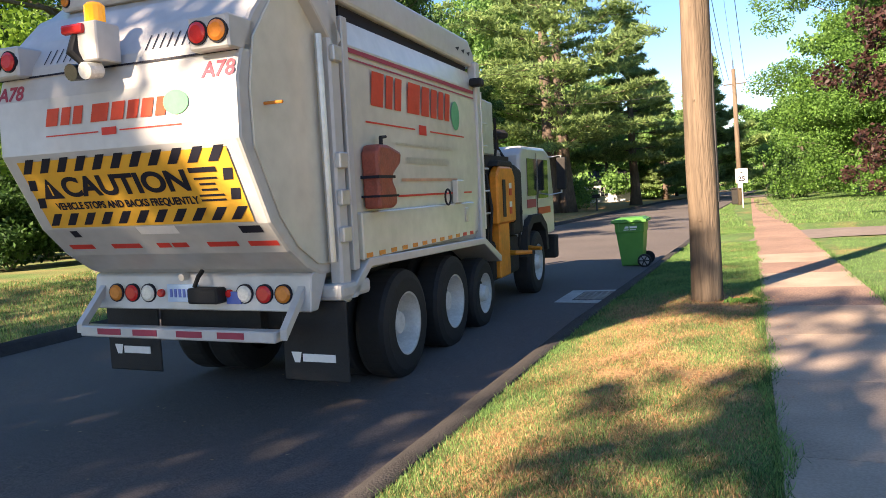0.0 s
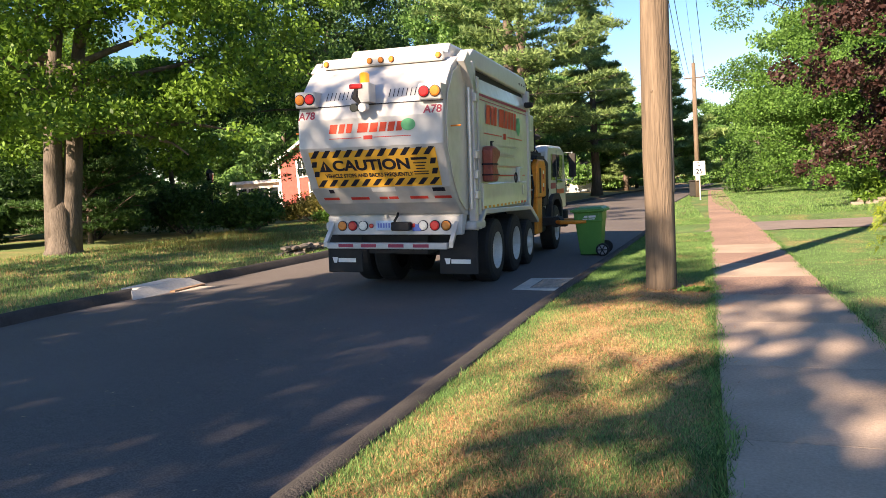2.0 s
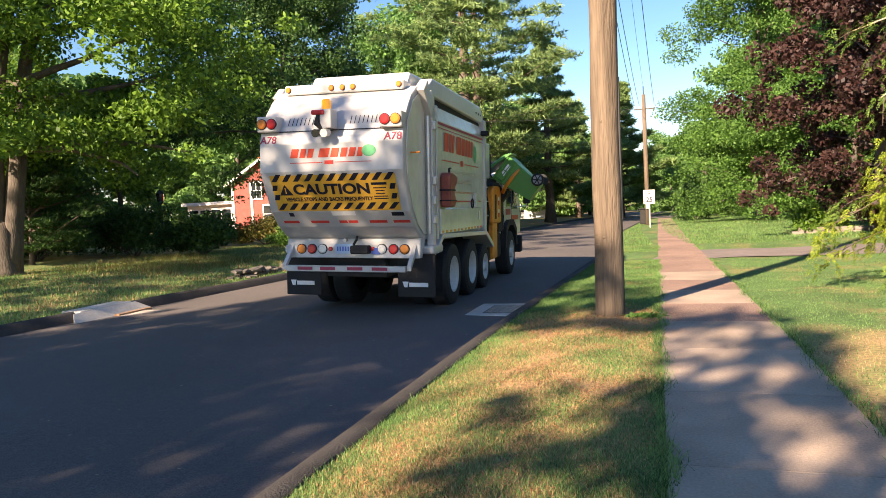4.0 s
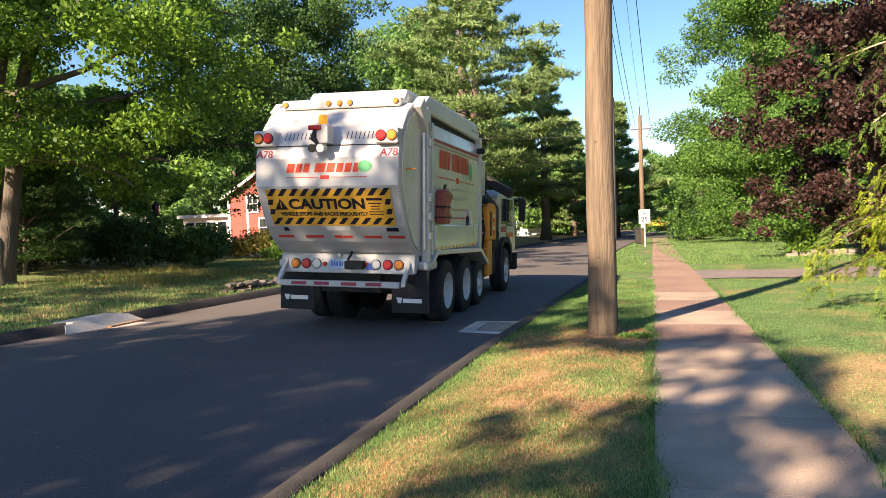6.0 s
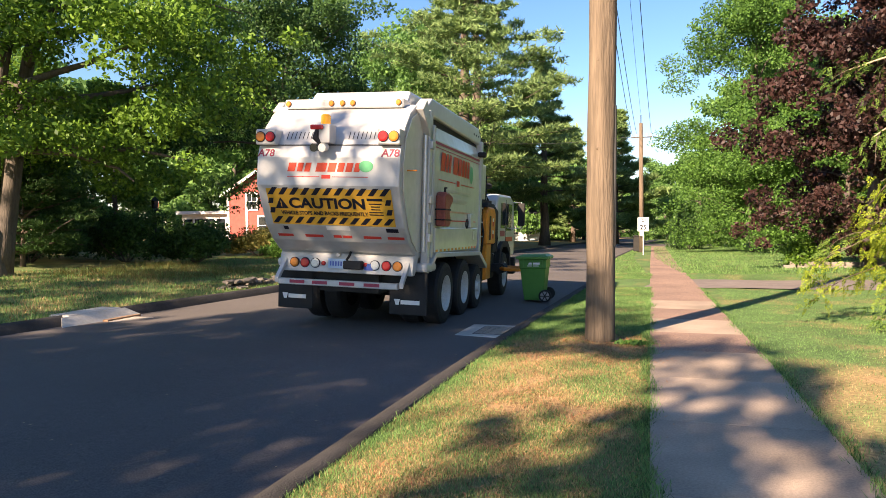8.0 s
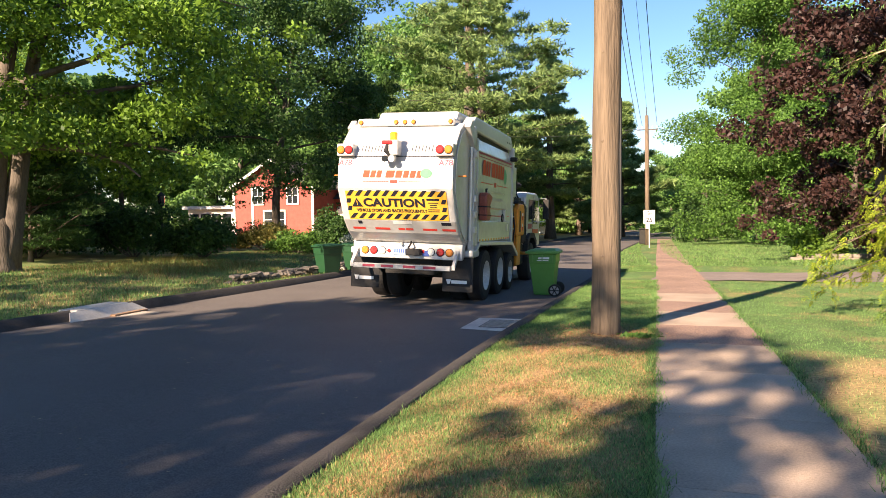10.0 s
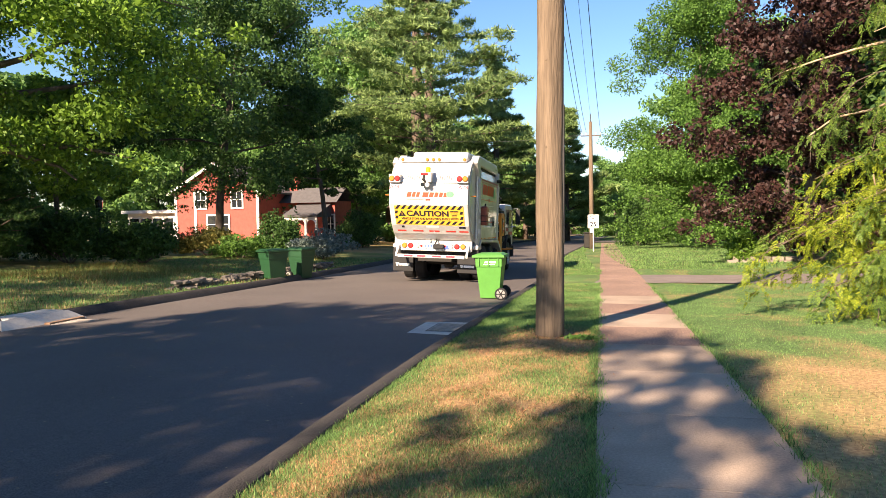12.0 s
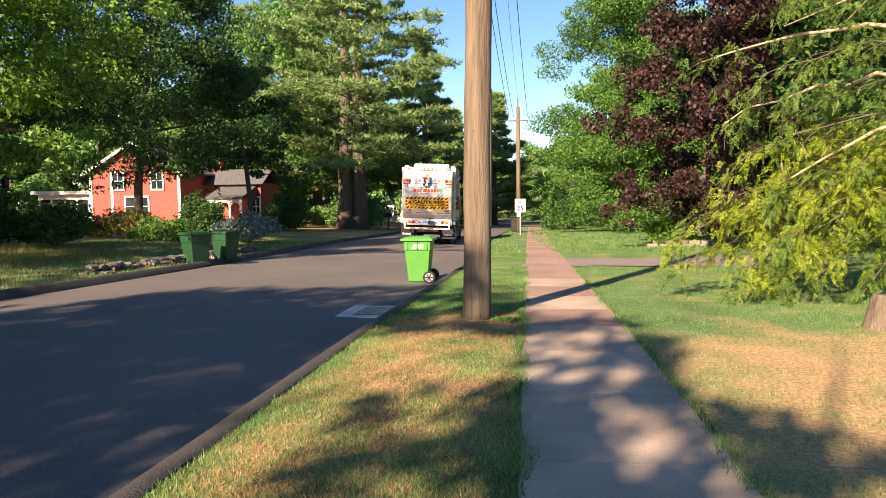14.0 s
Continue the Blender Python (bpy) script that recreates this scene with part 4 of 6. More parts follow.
# ---- poles, sign, cables ----
def build_poles():
    p = thing("utility_pole", pose(-0.72, 9.2, land_z(-0.72, 9.2)), "weathered grey-brown wooden utility pole standing in the verge", "utility pole")
    g = Geo()
    pts, rad = [], []
    for i in range(40):
        z = -0.2 + i * 0.28
        pts.append((0.035 * z * 0.35 + 0.006 * math.sin(z * 2.1), 0.004 * math.sin(z * 3), z))
        rad.append(0.182 - 0.0035 * z + 0.003 * math.sin(z * 5))
    part("shaft", g.tube(pts, rad, 20), M["pole"], p, smooth=True)
    part("ground_wire", Geo().tube([(0.18, -0.02, 0), (0.185, -0.02, 1.0), (0.19, -0.02, 2.0), (0.195, -0.02, 2.9)], [0.012] * 4, 6), M["wire"], p)
    part("wire_cover", Geo().tube([(0.188, -0.02, 1.2), (0.2, -0.02, 2.95)], [0.022, 0.022], 6), M["wire"], p)
    for z in (1.0, 2.42, 3.5):
        part("knot", Geo().tube([(-0.03 + 0.012 * z, -0.15 + 0.0035 * z, z - 0.01), (-0.03 + 0.012 * z, -0.1815 + 0.0035 * z, z)], [0.03, 0.012], 10), M["pole"], p, smooth=True)
    y2 = 46.0
    q = thing("utility_pole", pose(-1.86, y2, fall(y2)), "distant wooden utility pole with a crossarm", "utility pole")
    part("shaft", Geo().tube([(0, 0, -0.2), (-0.02, 0, 4), (-0.04, 0, 8.0)], [0.16, 0.14, 0.11], 12), M["pole"], q, smooth=True)
    part("crossarm", Geo().box(-0.62, 0.62, -0.04, 0.04, 7.09, 7.155), M["bark"], q)
    part("top_pin", Geo().cyl((-0.04, 0, 8), (-0.04, 0, 8.5), 0.03, 6), M["wire"], q)
    for x in (-0.58, -0.3, 0.3, 0.58):
        part("insulator", Geo().tube([(x, 0, 7.18), (x, 0, 7.34)], [0.05, 0.03], 8), M["steel"], q)
    part("meter_box", bevel_box(-0.12, 0.12, -0.3, -0.16, 1.0, 1.5, 0.02, 1), M["steel"], q)
    for k, (x2, z2, x1, z1) in enumerate(((-0.58, 7.34, -0.55, 9.3), (-0.3, 7.34, -0.45, 9.4), (0.58, 7.34, 0.15, 9.2), (-0.04, 8.5, -0.1, 10.5))):
        pts = []
        for i in range(25):
            u = i / 24
            pts.append((-0.72 + x1 + (-1.86 + x2 + 0.72 - x1) * u, 9.2 + (y2 - 9.2) * u, z1 + (fall(y2) + z2 - z1) * u - 2.4 * u * (1 - u)))
        ob = part("cable", Geo().tube(pts, [0.012 if k < 3 else 0.007] * 25, 5), M["wire"])
        tagged(ob, "black overhead cable slung between the poles", "cable", "overhead cables")
    for k, (dx, dy, dz) in enumerate(((7, 6, 0.3), (8, 2, 1.0), (-9, 20, -0.4), (-12, 4, -0.6))):
        pts = [(-1.86 + dx * i / 12 + (0.58 if dx > 0 else -0.58) * (1 - i / 12), y2 + dy * i / 12, fall(y2) + 7.2 - dz * i / 12 - 1.2 * (i / 12) * (1 - i / 12)) for i in range(13)]
        ob = part("cable", Geo().tube(pts, [0.011] * 13, 5), M["wire"])
        tagged(ob, "thin overhead service cable", "cable", "overhead cables")
    # speed limit sign
    ys = 41.0
    s = thing("speed_sign", pose(-1.55, ys, land_z(-1.0, ys)), "white speed limit sign on a metal post", "road sign")
    part("post", Geo().box(-0.03, 0.03, -0.02, 0.02, -0.2, 2.0), M["steel"], s)
    plate = part("plate", bevel_box(-0.3, 0.3, -0.035, -0.022, 1.32, 2.08, 0.005, 1), M["sign"], s)
    text_mesh("sign_number", "25", 0.36, M["ink"], plate, pose(0, -0.038, 1.53, 90), "", 0.012)
    text_mesh("sign_word", "SPEED\nLIMIT", 0.13, M["ink"], plate, pose(0, -0.038, 1.93, 90), "", 0.004)
    for name, x, y in (("litter_bin", -2.15, 47.5),):
        b = thing(name, pose(x, y, land_z(0, y)), "dark wheeled bin beside the far pole", "bin")
        part("tub", bevel_geo(Geo().box(-0.28, 0.28, -0.3, 0.3, 0, 0.95), 0.05, 1), M["chassis"], b)
        part("lid", bevel_box(-0.32, 0.32, -0.34, 0.34, 0.95, 1.03, 0.02, 1), M["chassis"], b)


# ---- plants ----
def leaf_quads(c, size, rng, up=0.35, aspect=0.62):
    """diamond leaves with a fold at each centre c"""
    n = len(c)
    d = rng.normal(size=(n, 3))
    d[:, 2] -= 0.3
    d /= np.linalg.norm(d, axis=1)[:, None]
    nrm = rng.normal(size=(n, 3))
    nrm[:, 2] += up * 3
    s = np.cross(d, nrm)
    s /= np.linalg.norm(s, axis=1)[:, None] + 1e-9
    sz = size * rng.uniform(0.6, 1.3, n)[:, None]
    a, b = c - d * sz * 0.5, c + d * sz * 0.5
    m = c - d * sz * 0.08
    return np.stack([a, m + s * sz * aspect * 0.5, b, m - s * sz * aspect * 0.5], 1).reshape(-1, 3)


def tufts(c, size, rng, blades=5):
    """needle tufts: thin triangles that fan out of each centre"""
    n = len(c)
    out = []
    base = rng.normal(size=(n, 3))
    base[:, 2] = np.abs(base[:, 2]) * 0.6 + 0.15
    base /= np.linalg.norm(base, axis=1)[:, None]
    for _ in range(blades):
        d = base + rng.normal(size=(n, 3)) * 0.55
        d /= np.linalg.norm(d, axis=1)[:, None]
        s = np.cross(d, rng.normal(size=(n, 3)))
        s /= np.linalg.norm(s, axis=1)[:, None] + 1e-9
        sz = size * rng.uniform(0.7, 1.3, n)[:, None]
        out.append(np.stack([c - s * sz * 0.1, c + s * sz * 0.1, c + d * sz], 1))
    return np.stack(out, 1).reshape(-1, 3)


def branch_path(start, direction, length, rng, sag=0.0, n=6, wob=0.08):
    p, d = Vector(start), Vector(direction).normalized()
    pts = [p.copy()]
    for i in range(n):
        d = (d + Vector(rng.normal(size=3) * wob) + Vector((0, 0, -sag))).normalized()
        p = p + d * (length / n)
        pts.append(p.copy())
    return pts


def broadleaf(name, m, label, height, radius, base, trunk_r, leaves, size, mat, seed, bark="bark", limbs=10, lean=(0, 0), stems=1, group="", gaps=0.9, flat=0.65, category="tree", skirt=0.25, puff=(0.07, 0.17)):
    rng = np.random.default_rng(seed)
    t = thing(name, m, label, category, group)
    centres = []
    for k in range(stems):
        a0 = 2 * math.pi * (k / stems) + 0.6
        sl = Vector((lean[0], lean[1], 1)) + (Vector((math.cos(a0), math.sin(a0), 0)) * 0.1 if stems > 1 else Vector())
        tp = branch_path((0.12 * math.cos(a0) * (stems > 1), 0.12 * math.sin(a0) * (stems > 1), -0.15), sl, height * 0.82, rng, -0.02, 9, 0.045)
        r = trunk_r * (0.75 if stems > 1 else 1)
        if stems > 1 and not k:
            part("bole", Geo().tube([(0, 0, -0.15), (0.02, 0, 0.15), (0.03, 0.02, 0.7), (0.02, 0.03, 1.3), (0.0, 0.03, 1.7)], [r * 1.95, r * 1.5, r * 1.25, r * 1.25, r * 0.8], 14), M[bark], t, smooth=True)
        part("trunk", Geo().tube(tp, [r * (1.25 if i == 0 else 1) * (1 - 0.088 * i) for i in range(10)], 10), M[bark], t, smooth=True)
        for i in range(limbs):
            u = 0.0 + (i + rng.uniform(0, 0.8)) / limbs
            z = base * 0.9 + u * (height * 0.78 - base * 0.9)
            j = min(8, int(z / (height * 0.82) * 9))
            f = z / (height * 0.82) * 9 - j
            st = tp[j].lerp(tp[j + 1], min(1, f))
            az = rng.uniform(0, 2 * math.pi) if i else 0.3
            az = i * 2.4 + rng.uniform(-0.5, 0.5)
            el = 0.05 + 0.9 * u + rng.uniform(-0.1, 0.15)
            prof = math.sin(math.pi * (0.22 + 0.72 * u)) ** 0.8
            ln = radius * prof * rng.uniform(0.8, 1.1)
            bp = branch_path(st, (math.cos(az) * math.cos(el), math.sin(az) * math.cos(el), math.sin(el)), ln, rng, 0.05, 6, 0.12)
            br = trunk_r * 0.34 * (1 - 0.55 * u)
            part("limb", Geo().tube(bp, [br * (1 - 0.14 * q) for q in range(7)], 6), M[bark], t, smooth=True)
            for q in range(2, 7):
                for _ in range(2 + (q > 4)):
                    off = rng.normal(size=3) * radius * 0.11 * gaps * 1.5
                    centres.append((np.array(bp[q]) + off * np.array((1, 1, 0.7)), radius * rng.uniform(*puff)))
        centres.append((np.array(tp[-1]), radius * 0.25))
    w = np.array([c[1] ** 2 for c in centres])
    pick = rng.choice(len(centres), leaves, p=w / w.sum())
    cc = np.array([c[0] for c in centres])[pick]
    rr = np.array([c[1] for c in centres])[pick]
    d = rng.normal(size=(leaves, 3))
    d /= np.linalg.norm(d, axis=1)[:, None]
    pts = cc + d * (rr * rng.uniform(0.25, 1.0, leaves) ** 0.6)[:, None] * np.array((1.15, 1.15, flat))
    pts = pts[pts[:, 2] > skirt + 0.6 * np.sin(pts[:, 0] * 1.1) * np.cos(pts[:, 1] * 0.9) * (skirt > 1)]
    link_mesh("crown", raw_mesh("crown", leaf_quads(pts, size, rng), 4), M[mat], t)
    return t


def pine(name, m, label, height, radius, base, trunk_r, seed, count=26000, size=0.32, mat="pine", group="", trunks=1, step=0.62, category="tree"):
    rng = np.random.default_rng(seed)
    t = thing(name, m, label, category, group)
    pts = []
    for k in range(trunks):
        ox = 0.0 if k == 0 else 1.1
        tp = [Vector((ox + 0.015 * z * math.sin(seed + k) + 0.05 * math.sin(z), 0.4 * k, z)) for z in np.linspace(-0.2, height * (1 - 0.1 * k), 14)]
        part("trunk", Geo().tube(tp, [trunk_r * (1.35 if i == 0 else 1) * (1 - 0.068 * i) for i in range(14)], 12), M["bark_red"], t, smooth=True)
        z = base
        while z < height * (0.98 - 0.1 * k):
            u = (z - base) / (height - base)
            nb = 4
            a0 = rng.uniform(0, 6.28)
            for b in range(nb):
                ln = radius * (1.0 - u ** 1.3) * rng.uniform(0.55, 1.12) * (0.75 + 0.5 * math.sin(math.pi * min(1, u * 1.6 + 0.15))) + 0.5
                az = a0 + b * 6.28 / nb + rng.uniform(-0.4, 0.4)
                el = rng.uniform(-0.12, 0.22) + 0.45 * u
                i = min(12, int((z + 0.2) / (height + 0.2) * 13))
                st = (tp[i].x, tp[i].y, z)
                bp = branch_path(st, (math.cos(az) * math.cos(el), math.sin(az) * math.cos(el), math.sin(el)), ln, rng, -0.025, 5, 0.08)
                part("bough", Geo().tube(bp, [max(0.012, 0.05 * (1 - u) * (1 - 0.17 * q) + 0.01) for q in range(6)], 5, False), M["bark_red"], t)
                bpn = np.array([tuple(p) for p in bp])
                for q in range(int(4 + ln * 2.2)):
                    f = rng.uniform(0.3, 1.0) * 5
                    j = min(4, int(f))
                    c = bpn[j] + (bpn[j + 1] - bpn[j]) * (f - j)
                    side = np.array((-math.sin(az), math.cos(az), 0)) * rng.normal() * ln * 0.17
                    pts.append((c + side + np.array((0, 0, rng.uniform(0, 0.12))), 0.28 + 0.06 * ln))
            z += step * rng.uniform(0.7, 1.3) * (1 - 0.35 * u)
    cc = np.array([p[0] for p in pts])
    rr = np.array([p[1] for p in pts])
    pick = rng.integers(0, len(cc), count)
    d = rng.normal(size=(count, 3))
    d /= np.linalg.norm(d, axis=1)[:, None]
    p = cc[pick] + d * (rr[pick] * rng.uniform(0.1, 1, count) ** 0.5)[:, None] * np.array((1.2, 1.2, 0.2))
    link_mesh("needles", raw_mesh("needles", tufts(p, size, rng), 3), M[mat], t)
    return t


def bush(name, m, label, rx, ry, rz, leaves, size, mat, seed, category="shrub", group=""):
    rng = np.random.default_rng(seed)
    t = thing(name, m, label, category, group)
    for i in range(7):
        a = i * 0.9
        bp = branch_path((0.1 * math.cos(a), 0.1 * math.sin(a), -0.1), (rx * math.cos(a), ry * math.sin(a), rz * 1.4), rz * 1.1, rng, 0, 4, 0.15)
        part("stem", Geo().tube(bp, [0.035, 0.03, 0.022, 0.016, 0.01], 5), M["bark"], t)
    nc = 46
    d = rng.normal(size=(nc, 3))
    d /= np.linalg.norm(d, axis=1)[:, None]
    d[:, 2] = np.abs(d[:, 2])
    cc = d * np.array((rx, ry, rz * 1.6)) * rng.uniform(0.4, 0.85, nc)[:, None] + np.array((0, 0, rz * 0.25))
    pick = rng.integers(0, nc, leaves)
    e = rng.normal(size=(leaves, 3))
    e /= np.linalg.norm(e, axis=1)[:, None]
    p = cc[pick] + e * rng.uniform(0.2, 1, leaves)[:, None] ** 0.6 * np.array((rx, ry, rz)) * 0.34
    p = p[p[:, 2] > 0.02]
    link_mesh("foliage", raw_mesh("foliage", leaf_quads(p, size, rng), 4), M[mat], t)
    return t


def drooping_conifer(m, seed):
    """the yellow-green conifer whose pale limbs hang over the lawn"""
    rng = np.random.default_rng(seed)
    t = thing("conifer", m, "yellow-green conifer with pale limbs and feathery drooping sprays", "tree")
    tp = [Vector((0.1 * math.sin(z), 0.06 * math.cos(z * 1.3), z)) for z in np.linspace(-0.2, 14, 12)]
    part("trunk", Geo().tube(tp, [0.3 * (1 - 0.075 * i) for i in range(12)], 10), M["bark"], t, smooth=True)
    fans, upper, deep = [], [], []

    def fan(c, d, ln, out):
        """a flat feathery spray: short side twigs on both sides of an axis"""
        k = 18
        w = np.linspace(0.06, 1, k)
        d = d / (np.linalg.norm(d) + 1e-9)
        sd = np.cross(d, rng.normal(size=3) * 0.5 + np.array((0, 0, 1.0)))
        sd /= np.linalg.norm(sd) + 1e-9
        up = np.cross(sd, d)
        ax = c + d * (w * ln)[:, None] - np.array((0, 0, 0.3)) * (w ** 2 * ln)[:, None]
        sg = np.where(np.arange(k) % 2 == 0, 1, -1)[:, None]
        dr = sd * sg * 0.85 + d * 0.7 + rng.normal(size=(k, 3)) * 0.2 - np.array((0, 0, 0.12))
        dr /= np.linalg.norm(dr, axis=1)[:, None]
        l2 = (ln * 0.42 * (1.05 - w * 0.8) * rng.uniform(0.7, 1.2, k))[:, None]
        wd = np.cross(dr, up)
        wd = wd / (np.linalg.norm(wd, axis=1)[:, None] + 1e-9) * 0.0085
        mid = ax + dr * l2 * 0.5
        out.append(np.stack([ax, mid + wd, ax + dr * l2, mid - wd], 1).reshape(-1, 3))

    def spray(path, n, spread, ln, out, start=0.2):
        b = np.array([tuple(p) for p in path])
        k = len(b) - 1
        for _ in range(n):
            f = (start + (1 - start) * rng.uniform()) * k
            j = min(k - 1, int(f))
            c = b[j] + (b[j + 1] - b[j]) * (f - j)
            d = b[j + 1] - b[j]
            d = d / (np.linalg.norm(d) + 1e-9) + rng.normal(size=3) * np.array((0.9, 0.9, 0.45)) + np.array((0, 0, -0.25))
            fan(c + rng.normal(size=3) * spread, d, ln * rng.uniform(0.6, 1.25), out)

    # the lower limbs, which reach out to the street: height on the trunk, tip, droop, sprays
    for z, tip, n in ((1.5, (-4.9, -0.7, 0.75), 11), (1.3, (-4.3, -1.1, 0.15), 11), (1.9, (-4.4, -0.2, 1.15), 10), (1.2, (-3.4, -0.6, 0.35), 10), (2.3, (-3.7, -0.8, 1.5), 10), (1.7, (-3.0, -0.3, 0.9), 9),
                      (2.7, (-4.2, 0.0, 2.6), 9), (3.1, (-3.8, -0.7, 3.2), 9), (3.4, (-4.5, 0.4, 3.7), 8), (2.5, (-2.7, 0.3, 2.0), 7), (3.9, (-3.2, -0.4, 4.4), 7), (4.6, (-4.0, 0.3, 5.2), 7), (4.2, (-1.9, -0.7, 4.0), 4), (1.0, (-2.6, -1.3, -0.05), 8),
                      (1.6, (-4.6, -0.4, 0.5), 12), (1.4, (-3.9, -1.2, 0.6), 12), (1.2, (-3.7, -0.9, -0.1), 11), (1.9, (-3.5, -0.6, 1.2), 12), (2.1, (-2.9, -0.9, 1.5), 11), (2.4, (-4.1, -0.5, 1.9), 11), (1.1, (-3.0, -1.3, 0.4), 10), (2.8, (-3.3, -0.2, 2.5), 10)):
        a, e = Vector((0, 0, z)), Vector(tip)
        pts = []
        for i in range(10):
            u = i / 9
            p = a.lerp(e, u) + Vector((0, 0, 0.55 * math.sin(math.pi * u)))
            pts.append(p + Vector(rng.normal(size=3) * (0.05 if 0 < i else 0)))
        thick = 0.05 if z in (2.3, 2.7, 3.4, 4.2) else 0.013
        part("limb", Geo().tube(pts, [thick * (1 - 0.098 * i) + 0.004 for i in range(10)], 7, False), M["branch" if thick > 0.03 else "bark_red"], t, smooth=True)
        out = fans if z < 2.45 else upper
        for k in range(n):
            u = 0.36 + 0.64 * (k + rng.uniform()) / n
            j = min(8, int(u * 9))
            st = pts[j].lerp(pts[j + 1], u * 9 - j)
            az = math.pi + rng.uniform(-1.6, 1.6)
            tw = branch_path(st, (math.cos(az), math.sin(az), rng.uniform(-0.6, 0.25)), rng.uniform(0.4, 0.95), rng, 0.16, 5, 0.14)
            part("twig", Geo().tube(tw, [0.008, 0.007, 0.006, 0.005, 0.004, 0.003], 4, False), M["bark_red"], t)
            spray(tw, 34 if z < 2.45 else 22, 0.08, 0.17, out if k % 3 else upper)
        spray(pts[5:], 26, 0.08, 0.17, out)
    # bare hanging shoots
    for k in range(7):
        tw = branch_path((-3.4 + 0.45 * k, rng.uniform(-0.5, 0.3), rng.uniform(1.2, 2.4)), (rng.normal() * 0.3, 0, -1), rng.uniform(0.6, 1.1), rng, 0.02, 6, 0.2)
        part("twig", Geo().tube(tw, [0.01, 0.009, 0.008, 0.007, 0.006, 0.005, 0.003], 4, False), M["branch"], t)
    # the dense upper crown, out of view, added to shade the tree behind
    for i in range(70):
        u = i / 70
        z = 4.6 + 8.8 * u
        az = i * 2.4 + rng.uniform(-0.4, 0.4)
        bp = branch_path((0, 0, z), (math.cos(az), math.sin(az), 0.15), (3.7 - 3.0 * u) * rng.uniform(0.75, 1.05), rng, 0.06, 6, 0.1)
        part("limb", Geo().tube(bp, [0.045 * (1 - 0.13 * q) for q in range(7)], 5, False), M["branch"], t)
        spray(bp, 34, 0.25, 0.5, deep, 0.1)
    link_mesh("spray", raw_mesh("spray", np.concatenate(fans), 4), M["hemlock"], t)
    link_mesh("middle_spray", raw_mesh("middle_spray", np.concatenate(upper), 4), M["hemlock_green"], t)
    link_mesh("upper_spray", raw_mesh("upper_spray", np.concatenate(deep), 4), M["leaf"], t)
    return t


def shade_edge(x):
    """how far along the street the added trees' shade is set to reach"""
    xs = (-30, -12, -10.6, -10, -8.6, -7.9, -7, -5, -4, -3.2, -2.2, -1.9, -0.4, -0.1, 1.3, 1.6, 2.2, 6)
    ys = (32, 18, 15, 10.2, 10.4, 12.2, 13.2, 13.4, 13.9, 14.8, 14.8, 13.5, 13.0, 9.6, 9.0, 5.6, 4.3, 4.0)
    return np.interp(x, xs, ys)


def sun_gaps(x, y):
    """true where a sun patch is wanted on the ground; crown leaves are dropped"""
    wob = 0.16 * np.sin(x * 5.1 + y * 2.3) + 0.12 * np.sin(y * 6.7 - x * 3.9)
    gap = y > shade_edge(x) + wob * 2
    verge = np.interp(y, (3.0, 3.8, 4.15, 4.6, 4.9, 5.8, 6.6, 8.2), (-1.0, -0.92, -0.74, -0.58, -0.4, -0.15, -0.1, -0.1))
    rough = np.array([noise.noise(Vector((p * 1.5, q * 1.0, 2.0))) + 0.6 * noise.noise(Vector((p * 4.2, q * 2.9, 5.0))) for p, q in zip(x, y)])
    gap |= (x > -2.5) & (x < verge + 0.12 + wob * 0.5) & (y < 8.3 + wob) & (rough > -0.55)
    # uneven dapple over the verge, the pavement and the far lawn
    gap |= (x > -2.3) & (rough > np.where(x > -0.1, 0.12, 0.2))
    gap |= (x < -7.6) & (y > 8.2) & (rough > 0.02)
    gap |= (x <= -2.3) & (rough > 0.64)
    for cx, cy, rx, ry in ((0.7, 8.05, 0.6, 0.22), (0.62, 6.2, 0.42, 0.55), (1.16, 4.65, 0.26, 0.36), (0.25, 7.2, 0.25, 0.15), (-0.8, 9.2, 0.7, 0.3), (-5.4, 7.4, 0.9, 0.16), (-6.6, 9.0, 1.0, 0.16), (-0.9, 12.2, 0.8, 0.3), (1.3, 3.3, 0.3, 0.25)):
        gap |= ((x - cx) / rx) ** 2 + ((y - cy) / ry) ** 2 < 1 + wob * 2
    return gap


